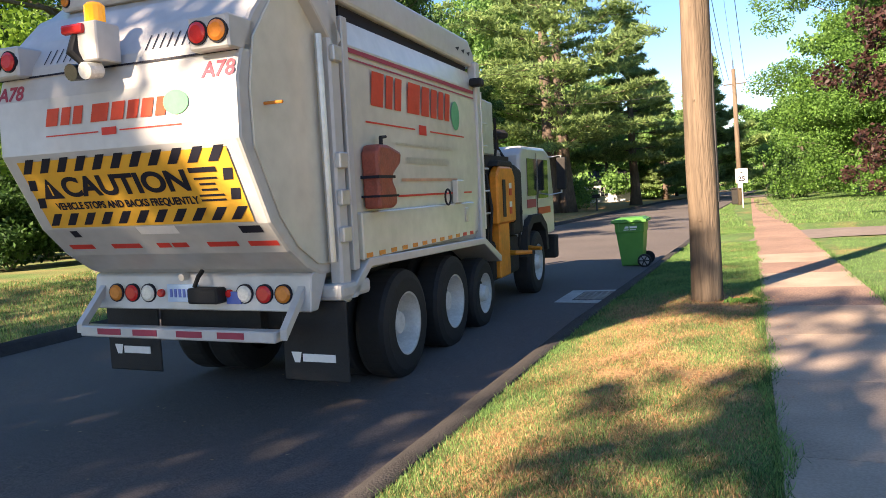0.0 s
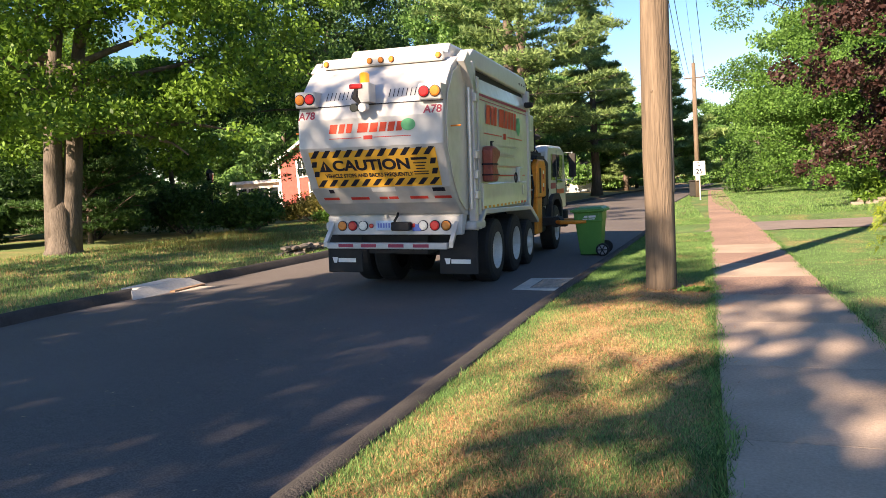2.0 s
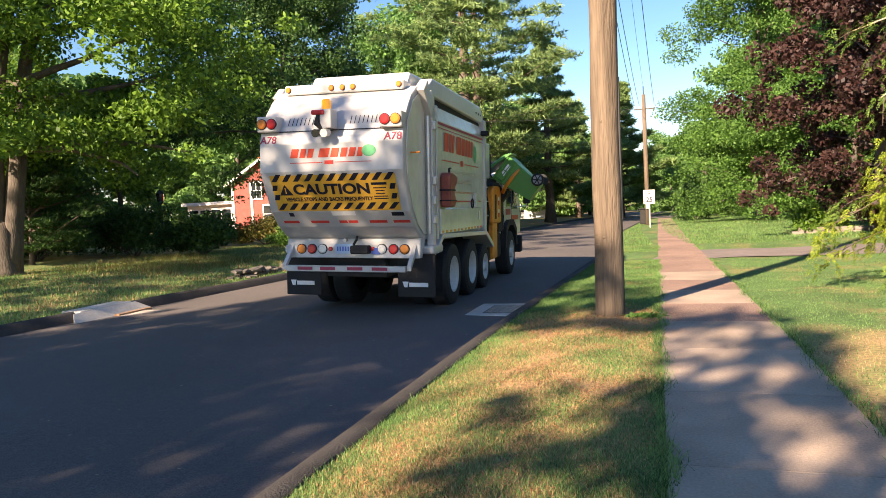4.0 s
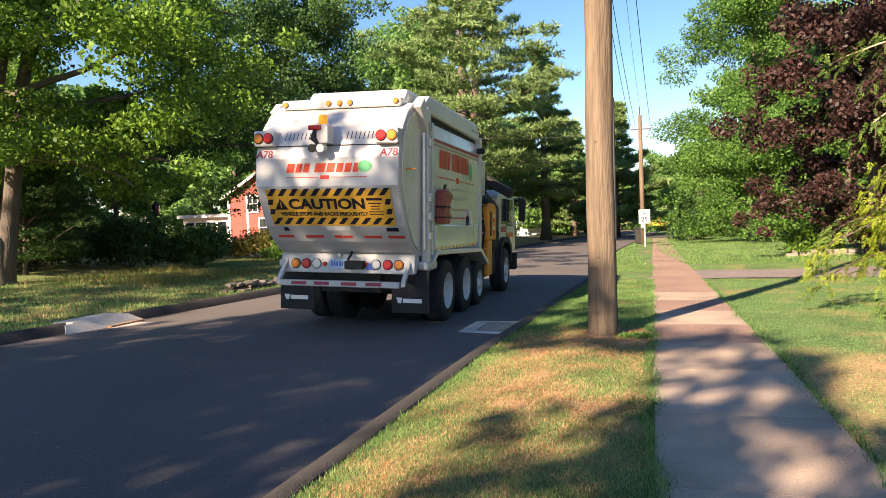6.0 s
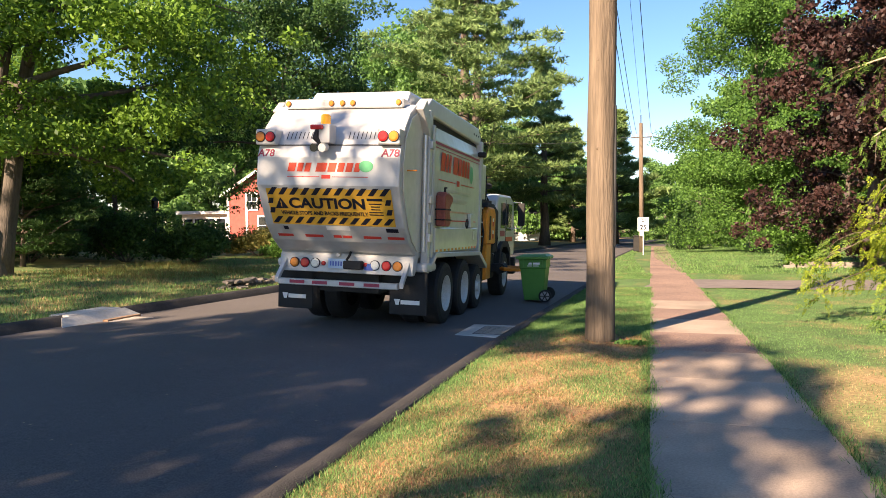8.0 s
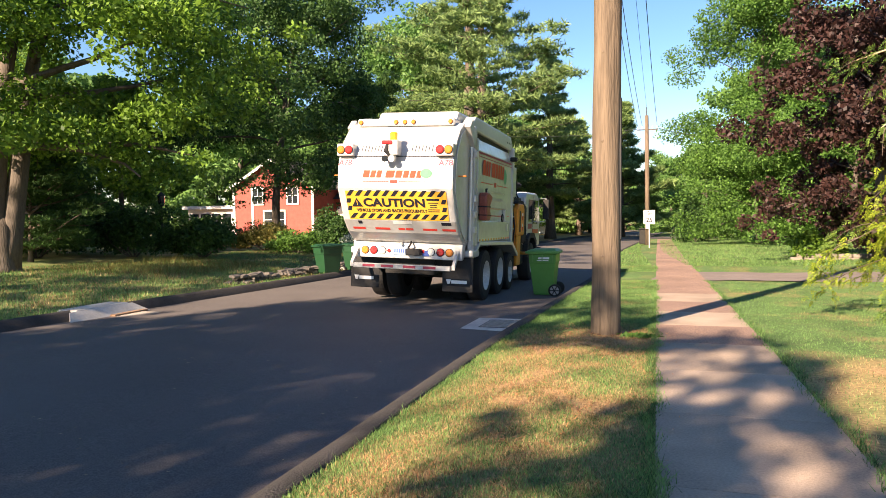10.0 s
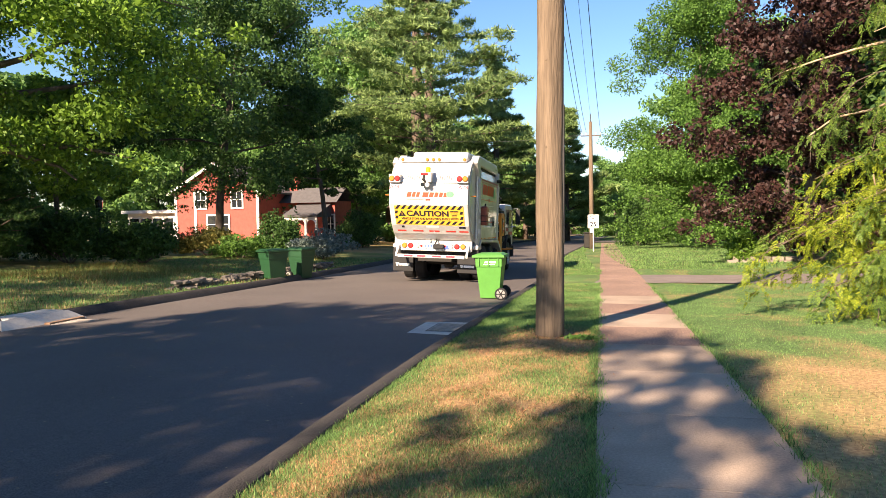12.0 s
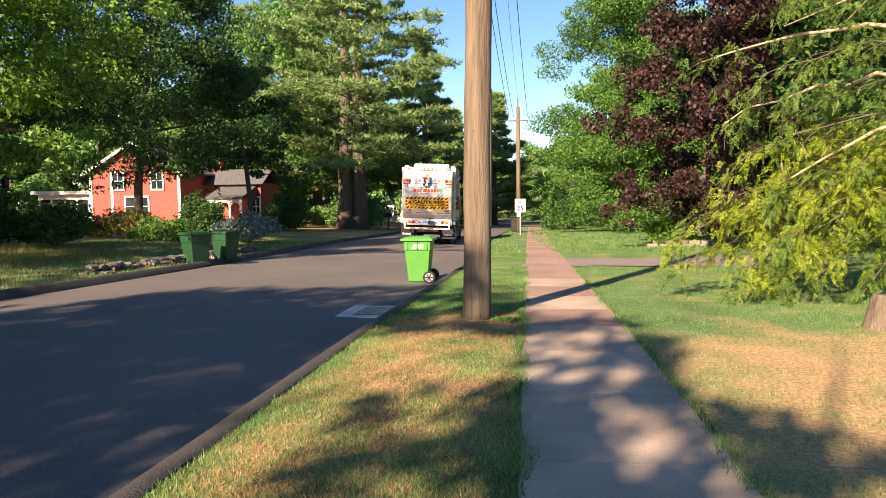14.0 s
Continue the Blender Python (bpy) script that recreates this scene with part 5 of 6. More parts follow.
def shade_tree(m, height, radius, base, leaves, seed):
    """an unseen tree added for shade, its oval crown cut to leave sun patches"""
    rng = np.random.default_rng(seed)
    t = thing("maple", m, "leafy tree added out of view to shade the road and pavement", "tree", "street maples")
    tp = branch_path((0, 0, -0.15), (0.03, 0, 1), height * 0.56, rng, 0, 8, 0.04)
    part("trunk", Geo().tube(tp, [0.3, 0.22, 0.2, 0.17, 0.13, 0.1, 0.07, 0.05, 0.02], 10), M["bark"], t, smooth=True)
    half = (height - base) / 2
    for i in range(12):
        z = base * 0.8 + (height * 0.54 - base * 0.8) * i / 12
        az, el = i * 2.4, 0.15 + 0.06 * i
        j = min(7, int(z / (height * 0.56) * 8))
        bp = branch_path(tp[j], (math.cos(az) * math.cos(el), math.sin(az) * math.cos(el), math.sin(el)), radius * 0.75, rng, 0.02, 5, 0.1)
        part("limb", Geo().tube(bp, [0.06, 0.05, 0.04, 0.03, 0.02, 0.01], 6), M["bark"], t, smooth=True)
    d = rng.normal(size=(leaves, 3))
    d /= np.linalg.norm(d, axis=1)[:, None]
    p = d * rng.uniform(0.02, 1, leaves)[:, None] ** 0.4 * np.array((radius, radius, half)) * (0.88 + 0.12 * np.sin(d[:, :1] * 7 + d[:, 2:] * 5)) + np.array((0, 0, base + half))
    o = np.array(m.translation)
    reach = (p[:, 2] + o[2]) / math.tan(radians(SUN_EL))
    loose = rng.normal(size=(leaves, 2)) * np.array((0.14, 0.2))
    # leaves that would darken a wanted sun patch are left out
    keep = ~sun_gaps(p[:, 0] + o[0] + reach * math.sin(radians(SUN_AZ)) + loose[:, 0], p[:, 1] + o[1] + reach * math.cos(radians(SUN_AZ)) + loose[:, 1])
    link_mesh("crown", raw_mesh("crown", leaf_quads(p[keep], 0.26, rng), 4), M["leaf_dark_shaded"], t)
    return t


def build_plants():
    broadleaf("maple", pose(-19.2, 16.0, 0.0), "old maple with a low fork and bright green leaves", 14.0, 7.6, 4.0, 0.46, 95000, 0.17, "maple", 11, limbs=13, stems=2, lean=(0.05, 0), skirt=2.3, puff=(0.06, 0.14))
    broadleaf("maple", pose(-29.5, 18.5, 0.1), "shaded maple behind the lawn", 19, 7.0, 2.6, 0.34, 60000, 0.22, "leaf_dark_shaded", 12, limbs=18, skirt=1.6)
    broadleaf("maple", pose(-21.6, 35.2, -0.3), "tall dark shade tree in front of the house", 15.5, 7.2, 4.6, 0.26, 72000, 0.19, "leaf_dark_shaded", 13, limbs=20, skirt=2.7)
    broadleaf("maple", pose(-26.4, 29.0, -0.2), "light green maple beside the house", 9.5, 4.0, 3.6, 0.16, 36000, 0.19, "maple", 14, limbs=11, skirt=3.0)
    broadleaf("maple", pose(-19.0, 43.5, -0.4), "dark garden tree beside the porch", 13, 3.8, 4.2, 0.2, 24000, 0.21, "leaf_dark_shaded", 17, limbs=15, skirt=2.7)
    broadleaf("maple", pose(-45, 36, 0), "shaded maple at the edge of the garden", 14, 7, 2.0, 0.3, 28000, 0.28, "leaf_dark_shaded", 15, limbs=14)
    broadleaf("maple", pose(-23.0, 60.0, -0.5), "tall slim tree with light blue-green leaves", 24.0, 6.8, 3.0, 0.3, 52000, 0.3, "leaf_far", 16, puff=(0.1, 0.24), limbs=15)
    pine("pine", pose(-16.2, 55.5, fall(55) + 0.15), "tall white pine with layered boughs and two trunks", 29, 8.6, 5.2, 0.62, 21, 22000, 0.46, trunks=2, step=1.7)
    pine("pine", pose(-12.2, 70.0, fall(70) + 0.1), "white pine standing beside the far road", 18.0, 5.6, 4.2, 0.48, 22, 16000, 0.46, step=1.3)
    pine("pine", pose(-22.0, 66.0, fall(63) + 0.2), "white pine in the wood behind the house", 22, 7.0, 3.0, 0.5, 23, 18000, 0.5, step=1.1)
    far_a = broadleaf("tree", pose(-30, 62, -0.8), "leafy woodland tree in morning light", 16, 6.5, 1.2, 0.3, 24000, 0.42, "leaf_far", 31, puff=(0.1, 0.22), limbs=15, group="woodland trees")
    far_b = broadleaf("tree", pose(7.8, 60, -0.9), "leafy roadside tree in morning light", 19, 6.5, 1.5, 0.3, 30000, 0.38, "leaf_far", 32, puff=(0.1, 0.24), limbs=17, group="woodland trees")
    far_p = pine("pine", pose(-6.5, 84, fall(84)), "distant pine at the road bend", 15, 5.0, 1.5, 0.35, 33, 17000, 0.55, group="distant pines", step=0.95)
    rng = np.random.default_rng(5)
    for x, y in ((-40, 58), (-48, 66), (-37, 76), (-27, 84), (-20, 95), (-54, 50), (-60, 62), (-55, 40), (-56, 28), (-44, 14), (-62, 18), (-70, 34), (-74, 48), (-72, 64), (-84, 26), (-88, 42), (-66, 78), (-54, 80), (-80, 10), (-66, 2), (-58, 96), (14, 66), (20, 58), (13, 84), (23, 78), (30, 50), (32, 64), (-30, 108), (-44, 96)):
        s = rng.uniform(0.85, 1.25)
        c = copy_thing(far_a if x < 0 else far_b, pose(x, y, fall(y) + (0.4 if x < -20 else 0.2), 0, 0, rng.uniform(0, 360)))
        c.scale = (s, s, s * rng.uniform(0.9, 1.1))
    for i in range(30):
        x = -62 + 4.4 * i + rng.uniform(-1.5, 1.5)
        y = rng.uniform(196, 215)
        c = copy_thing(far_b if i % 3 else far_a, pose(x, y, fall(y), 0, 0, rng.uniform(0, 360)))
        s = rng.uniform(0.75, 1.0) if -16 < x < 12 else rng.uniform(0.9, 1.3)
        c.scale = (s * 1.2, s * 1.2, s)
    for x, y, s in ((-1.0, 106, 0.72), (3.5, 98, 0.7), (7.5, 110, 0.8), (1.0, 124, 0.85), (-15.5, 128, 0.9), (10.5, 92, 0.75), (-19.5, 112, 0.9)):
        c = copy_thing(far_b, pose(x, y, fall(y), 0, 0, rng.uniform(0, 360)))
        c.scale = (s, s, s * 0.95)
    for x, y, s in ((-13, 96, 1.0), (-17, 110, 1.2), (-12, 125, 1.1), (-20, 130, 1.3), (9, 120, 0.9), (13, 140, 1.1), (-16, 150, 1.1), (12, 105, 1.0)):
        c = copy_thing(far_p, pose(x, y, fall(y), 0, 0, rng.uniform(0, 360)))
        c.scale = (s, s, s)
    # right-hand side
    broadleaf("tree", pose(5.4, 49.0, fall(49) + 0.1), "tall slender tree with airy light green crown", 19, 5.4, 4.2, 0.26, 85000, 0.17, "leaf", 41, puff=(0.1, 0.27), limbs=17, lean=(-0.03, 0))
    broadleaf("small_tree", pose(4.4, 44.5, fall(44) + 0.05), "low spreading garden tree with two dark stems", 6.0, 4.3, 1.3, 0.15, 50000, 0.15, "leaf", 42, puff=(0.1, 0.24), limbs=12, stems=2)
    broadleaf("small_tree", pose(9.5, 46, fall(44) + 0.2), "leafy garden tree by the lawn", 9.5, 5.0, 1.0, 0.2, 45000, 0.18, "leaf", 43, puff=(0.1, 0.24), limbs=13)
    bush("arborvitae", pose(0.9, 52, fall(52)), "dark clipped evergreen shrub beside the pavement", 1.5, 1.2, 1.7, 9000, 0.14, "leaf_dark_shaded", 44)
    bush("shrub", pose(3.2, 62, fall(62)), "green shrub by the road corner", 2.4, 2, 1.9, 9000, 0.2, "leaf", 45)
    broadleaf("purple_maple", pose(6.1, 25.5, fall(25) + 0.1), "purple-leaved maple reaching to the grass", 12.5, 3.5, 0.7, 0.22, 60000, 0.16, "purple", 46, limbs=26, flat=1.0)
    broadleaf("tree", pose(12.5, 30, fall(30) + 0.3), "dense green tree behind the purple maple", 15, 6, 1.5, 0.3, 34000, 0.28, "leaf_dark_shaded", 47, puff=(0.1, 0.22), limbs=15)
    broadleaf("tree", pose(14.0, 17.5, 0.2), "dark shaded tree at the garden's edge", 14, 5.5, 2.4, 0.3, 30000, 0.26, "leaf_dark_shaded", 48, puff=(0.1, 0.22), limbs=15)
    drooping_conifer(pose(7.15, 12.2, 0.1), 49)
    broadleaf("tree", pose(10.2, 19.0, fall(19) + 0.2), "dark shaded maple behind the conifer", 13, 4.8, 2.0, 0.26, 42000, 0.2, "leaf_dark_shaded", 66, limbs=18, skirt=2.0)
    bush("shrub", pose(4.6, 27.8, fall(27) + 0.1), "bright green shrub in the raised bed", 1.0, 0.8, 0.55, 4000, 0.14, "maple", 50)
    # garden by the house
    bush("shrub", pose(-20.0, 31.5, -0.1), "low bronze-green juniper mound", 2.3, 1.2, 0.8, 9000, 0.13, "shrub", 51)
    bush("shrub", pose(-16.9, 33.0, -0.3), "rounded dark evergreen shrub", 1.5, 1.2, 1.3, 9000, 0.14, "leaf_dark_shaded", 52)
    bush("shrub", pose(-17.6, 30.6, -0.2), "low green shrub by the lawn edge", 1.7, 0.9, 0.6, 6000, 0.13, "leaf", 53)
    bush("shrub", pose(-18.6, 48.2, -0.6), "tall dark evergreen shrub beside the porch", 1.6, 1.5, 1.7, 9000, 0.16, "leaf_dark_shaded", 80)
    bush("shrub", pose(-17.0, 58.0, -0.8), "loose light green shrubs under the pines", 3.6, 2.0, 1.5, 9000, 0.2, "leaf_far", 81)
    bush("blue_spruce", pose(-14.0, 31.8, -0.3), "dwarf blue spruce with silvery needles", 1.9, 1.3, 0.75, 9000, 0.13, "spruce", 54)
    # the deep shade on these shrubs is put into their leaf colour
    bush("shrub", pose(-21.5, 24.0, 0.0), "dark garden shrub in deep shade", 2.6, 1.4, 1.3, 10000, 0.15, "leaf_dark_shaded", 55)
    bush("shrub", pose(-24.5, 22.0, 0.1), "dark garden shrub in deep shade", 2.8, 1.6, 1.6, 10000, 0.15, "leaf_dark_shaded", 56)
    bush("shrub", pose(-18.5, 24.6, 0.0), "dark garden shrub in deep shade", 1.8, 1.2, 1.0, 8000, 0.15, "leaf_dark_shaded", 57)
    pine("spruce", pose(-22.0, 19.5, 0.1), "young dark spruce on the shaded lawn", 5.2, 2.0, 0.4, 0.09, 58, 15000, 0.16, mat="leaf_dark_shaded", step=0.3)
    pine("spruce", pose(-28.5, 24.5, 0.2), "young dark spruce on the shaded lawn", 6.0, 2.4, 0.4, 0.1, 59, 14000, 0.2, mat="leaf_dark_shaded", step=0.35)
    # bushes added to fill the background, deep shade put into their leaf colour
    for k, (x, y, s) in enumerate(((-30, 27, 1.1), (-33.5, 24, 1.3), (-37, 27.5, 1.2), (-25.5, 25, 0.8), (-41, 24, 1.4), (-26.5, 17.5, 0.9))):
        h = bush("shrub", pose(x, y, 0.2, 0, 0, 60 * k), "tall bush added as shaded background, shade in its leaf colour", 2.6 * s, 2.0 * s, 2.0 * s, 9000, 0.2, "leaf_dark_shaded", 70 + k)
    # unseen trees added behind the viewer to throw shade on the street
    shade_tree(pose(-12.2, -3.5, 0), 12.5, 5.6, 4.0, 15000, 61)
    shade_tree(pose(-7.2, -6.5, 0), 12.0, 5.0, 3.6, 13000, 62)
    shade_tree(pose(-2.8, -6.4, 0), 11.0, 4.0, 3.4, 9000, 63)
    shade_tree(pose(-19.3, 0.0, 0), 14.5, 6.0, 4.2, 15000, 64)
    shade_tree(pose(-13.8, -10.0, 0), 13.0, 5.4, 4.0, 11000, 65)


def blades(name, pts, h, w, mat, label, rng, category="grass"):
    n = len(pts)
    az = rng.uniform(0, 6.283, n)
    d = np.stack([np.cos(az), np.sin(az), np.zeros(n)], 1)
    lean = rng.normal(size=(n, 3)) * 0.45
    lean[:, 2] = 1
    hh = h * rng.uniform(0.5, 1.3, n)[:, None]
    v = np.stack([pts - d * w, pts + d * w, pts + lean * hh], 1)
    ob = link_mesh(name, raw_mesh(name, v.reshape(-1, 3), 3), M[mat])
    tagged(ob, label, category, kind="stuff")


def build_grass():
    rng = np.random.default_rng(8)

    def spread(x0, x1, y0, y1, n, power=1.0):
        x = rng.uniform(x0, x1, n)
        y = y0 + (y1 - y0) * rng.uniform(0, 1, n) ** power
        return x, y

    def settle(x, y, keep):
        green, dry = [], []
        for a, b in zip(x, y):
            if walk_mid(b) - walk_half(b) + 0.02 < a < walk_mid(b) + walk_half(b) - 0.02 or 17.9 < b < 20.9 and a > -2.2:
                continue
            q = dryness(a, b)
            if q > 0.97 and rng.uniform() > 0.3:
                continue
            p = (a + bend(b), b, land_z(a, b) - 0.004)
            (dry if rng.uniform() < q * 0.9 else green).append(p)
        return np.array(green), np.array(dry)

    x1, y1 = spread(-1.97, 0.25, 2.6, 24, 230000, 1.8)
    x2, y2 = spread(1.1, 10, 2.6, 26, 150000, 1.6)
    g, d = settle(np.concatenate([x1, x2]), np.concatenate([y1, y2]), 1)
    x3, y3 = spread(-1.9, 14, 24, 58, 60000, 1.3)
    far, _ = settle(x3, y3, 1)
    blades("grass", far, 0.07, 0.014, "grass", "sunlit mown lawn beyond the driveway", rng)
    blades("grass", g, 0.031, 0.0034, "grass", "short green lawn grass along the pavement", rng)
    blades("dry_grass", d, 0.028, 0.003, "straw", "sun-scorched straw-coloured grass on the verge", rng)
    x1, y1 = spread(-20, ROAD_L - 0.12, 6, 34, 70000, 1.2)
    g, d = settle(x1, y1, 1)
    blades("grass", g, 0.09, 0.008, "grass", "shaded lawn grass across the street", rng)
    blades("dry_grass", d, 0.09, 0.008, "straw", "dry lawn grass across the street", rng)
    x1, y1 = rng.uniform(-18.5, -13.5, 5000), rng.uniform(16.5, 22.5, 5000)
    p = np.array([(a, b, land_z(a, b)) for a, b in zip(x1, y1)])[:2600]
    blades("tall_grass", p, 0.3, 0.006, "shrub", "longer bronze ornamental grass in the shaded border", rng)
    p = np.array([(-1.92 + abs(rng.normal()) * 0.06, b, land_z(-1.9, b) - 0.01) for b in rng.uniform(2.6, 24, 4500)])
    blades("kerb_grass", p, 0.06, 0.004, "grass", "longer grass spilling over the kerb", rng)
    side = np.where(rng.uniform(size=9000) < 0.6, -1, 1)
    along = 2.6 + 21 * rng.uniform(0, 1, 9000) ** 1.5
    p = np.array([(walk_mid(q) + k * (walk_half(q) + 0.035 * (rng.normal() + 0.4) + 0.03 * math.sin(q * 2.7) + 0.02 * math.sin(q * 7.3)), q, land_z(0.2, q) + 0.005) for k, q in zip(side, along) if not 17.8 < q < 21])
    blades("edge_grass", p, 0.05, 0.004, "grass", "ragged grass creeping over the pavement's edges", rng)
    n = 16000
    x, y = rng.uniform(-1.9, 0.2, n), 3 + 8 * rng.uniform(0, 1, n) ** 1.4
    pts = []
    for a, b in zip(x, y):
        near = math.exp(-((a + 0.7) ** 2 + (b - 8.9) ** 2) / 0.8)
        if rng.uniform() < 0.55 * max(0.0, dryness(a, b) - 0.35) + near:
            pts.append((a, b, land_z(a, b) + 0.006 + 0.012 * rng.uniform()))
    pts = np.array(pts)
    az = rng.uniform(0, 6.283, len(pts))
    d = np.stack([np.cos(az), np.sin(az), rng.normal(0, 0.25, len(pts))], 1) * rng.uniform(0.02, 0.05, len(pts))[:, None]
    s = np.stack([-np.sin(az), np.cos(az), np.zeros(len(pts))], 1) * 0.004
    ob = link_mesh("needle_litter", raw_mesh("needle_litter", np.stack([pts - d, pts + s, pts + d, pts - s], 1).reshape(-1, 3), 4), M["litter"])
    tagged(ob, "orange-brown needle litter round the pole", "leaf litter", kind="stuff")
    n = 90
    x, y = rng.uniform(-6, -2.4, n), rng.uniform(3.2, 9, n)
    pts = np.array([(a, b, road_z(a, b) + 0.006) for a, b in zip(x, y)])
    az = rng.normal(0.5, 0.5, n)
    d = np.stack([np.cos(az), np.sin(az), np.zeros(n)], 1) * rng.uniform(0.006, 0.03, n)[:, None]
    s = np.stack([-np.sin(az), np.cos(az), np.zeros(n)], 1) * 0.006
    ob = link_mesh("road_debris", raw_mesh("road_debris", np.stack([pts - d, pts + s, pts + d, pts - s], 1).reshape(-1, 3), 4), M["straw"])
    tagged(ob, "pale twigs and scraps scattered on the asphalt", "debris", kind="stuff")
    # weeds at the pole's foot
    w = thing("weed", pose(-0.3, 9.0, land_z(-0.3, 9.0)), "low green weed at the foot of the pole", "weed")
    pts = np.stack([rng.normal(0, 0.1, 260), rng.normal(0, 0.05, 260), np.full(260, 0.03)], 1)
    link_mesh("foliage", raw_mesh("foliage", leaf_quads(pts, 0.06, rng), 4), M["leaf"], w)


# ---- buildings ----
def window(parent, x, y, z, w, h):
    f = part("window", bevel_geo(Geo().box(x - w / 2 - 0.12, x + w / 2 + 0.12, y - 0.08, y - 0.002, z - 0.12, z + h + 0.12), 0.01, 1), M["trim"], parent)
    part("pane", Geo().box(x - w / 2, x + w / 2, y - 0.09, y - 0.081, z, z + h), M["glass"], f)
    part("mullion", Geo().box(x - 0.03, x + 0.03, y - 0.105, y - 0.091, z, z + h), M["trim"], f)
    part("mullion", Geo().box(x - w / 2, x + w / 2, y - 0.105, y - 0.091, z + h / 2 - 0.025, z + h / 2 + 0.025), M["trim"], f)


def build_houses():
    h = thing("house", pose(-29.0, 47.0, -0.55), "red house with white trim, half hidden by trees", "house")
    g = Geo().box(-3.6, 3.3, 0, 8, 0, 4.3)
    g.add([(-3.6, 0, 4.3), (3.3, 0, 4.3), (-0.15, 0, 6.2), (-3.6, 8, 4.3), (3.3, 8, 4.3), (-0.15, 8, 6.2)], [(0, 1, 2), (3, 5, 4)])
    part("wall", g, M["brick"], h)
    for s, xe in ((-1, -4.1), (1, 3.8)):
        part("roof", Geo().add([(-0.15, -0.4, 6.36), (xe, -0.4, 4.1), (xe, 8.4, 4.1), (-0.15, 8.4, 6.36), (-0.15, -0.4, 6.24), (xe, -0.4, 3.98), (xe, 8.4, 3.98), (-0.15, 8.4, 6.24)],
                               [(0, 1, 2, 3), (4, 7, 6, 5), (0, 4, 5, 1), (2, 6, 7, 3), (1, 5, 6, 2), (0, 3, 7, 4)]), M["roof"], h)
        part("bargeboard", Geo().add([(-0.15, -0.42, 6.32), (xe, -0.42, 4.06), (xe, -0.42, 3.86), (-0.15, -0.42, 6.1)], [(0, 1, 2, 3)]), M["trim"], h)
    for x in (-3.55, 3.25, -1.9):
        part("corner_board", Geo().box(x - 0.1, x + 0.1, -0.05, -0.003, 0, 4.2), M["trim"], h)
    window(h, 0.0, 0, 1.15, 1.7, 1.25)
    window(h, -1.4, 0, 3.0, 0.8, 1.15)
    window(h, 1.6, 0, 3.0, 0.8, 1.15)
    w2 = part("wing", Geo().box(3.3, 7.8, 3.5, 6.8, 0, 3.4), M["brick"], h)
    part("wing_roof", Geo().add([(3.3, 3.1, 3.3), (8.1, 3.1, 3.3), (8.1, 5.15, 4.5), (3.3, 5.15, 4.5), (3.3, 7.2, 3.3), (8.1, 7.2, 3.3)], [(0, 1, 2, 3), (3, 2, 5, 4)]), M["roof"], h)
    part("chimney", bevel_box(3.4, 4.1, 4.8, 5.4, 3.6, 6.4, 0.03, 1), M["brick"], h)
    window(h, 4.0, 3.5, 1.6, 0.8, 1.0)
    window(h, 7.45, 3.5, 1.0, 0.5, 1.3)
    # porch
    part("porch_roof", Geo().add([(4.7, 0.9, 2.35), (7.5, 0.9, 2.35), (7.5, 3.5, 3.2), (4.7, 3.5, 3.2), (4.7, 0.9, 2.2), (7.5, 0.9, 2.2), (7.5, 3.5, 2.2), (4.7, 3.5, 2.2)],
                                 [(0, 1, 2, 3), (0, 4, 5, 1), (1, 5, 6, 2), (3, 7, 4, 0), (4, 7, 6, 5)]), M["roof"], h)
    part("porch_beam", Geo().box(4.8, 7.4, 1.0, 1.1, 1.98, 2.2), M["trim"], h)
    for i in range(4):
        x = 4.85 + 0.83 * i
        part("porch_post", bevel_box(x - 0.08, x + 0.08, 0.97, 1.13, 0, 2.0, 0.01, 1), M["trim"], h)
        if i < 3:
            g = Geo()
            for k in range(9):
                a0 = math.pi * k / 8
                g.v += [(x + 0.415 - 0.35 * math.cos(a0), 1.04, 1.62 + 0.36 * math.sin(a0)), (x + 0.415 - 0.35 * math.cos(a0), 1.04, 2.0)]
            g.f = [(2 * k, 2 * k + 2, 2 * k + 3, 2 * k + 1) for k in range(8)]
            part("porch_arch", g, M["trim"], h)
    part("porch_floor", Geo().box(4.7, 7.5, 0.9, 3.5, -0.2, 0.15), M["concrete"], h)
    # sun room
    part("sunroom", Geo().box(-9.0, -3.6, 1.5, 6, 0, 2.7), M["trim"], h)
    part("sunroom_roof", Geo().box(-9.3, -3.6, 1.1, 6.4, 2.7, 2.95), M["trim"], h)
    for i in range(5):
        part("pane", Geo().box(-8.8 + 1.03 * i, -8.0 + 1.03 * i, 1.47, 1.497, 1.1, 2.3), M["glass"], h)
    part("door", Geo().box(-4.45, -3.85, 1.46, 1.496, 0.2, 2.1), M["glass"], h)
    b = thing("house", pose(-21.0, 92, fall(92) + 0.1, 0, 0, 12), "distant pale blue house across the far lawn", "house")
    part("wall", Geo().box(-4.2, 4.2, 0, 7, 0, 2.7), M["blue_house"], b)
    part("roof", Geo().add([(-4.6, -0.5, 2.6), (4.6, -0.5, 2.6), (4.6, 3.5, 4.2), (-4.6, 3.5, 4.2), (-4.6, 7.5, 2.6), (4.6, 7.5, 2.6)], [(0, 1, 2, 3), (3, 2, 5, 4)]), M["roof"], b)
    for x in (-2.8, -0.5, 1.0, 2.8):
        window(b, x, 0, 0.9, 0.9, 1.2)
    c = thing("house", pose(16.5, 33, 0.1, 0, 0, -20), "white house glimpsed behind the conifer", "house")
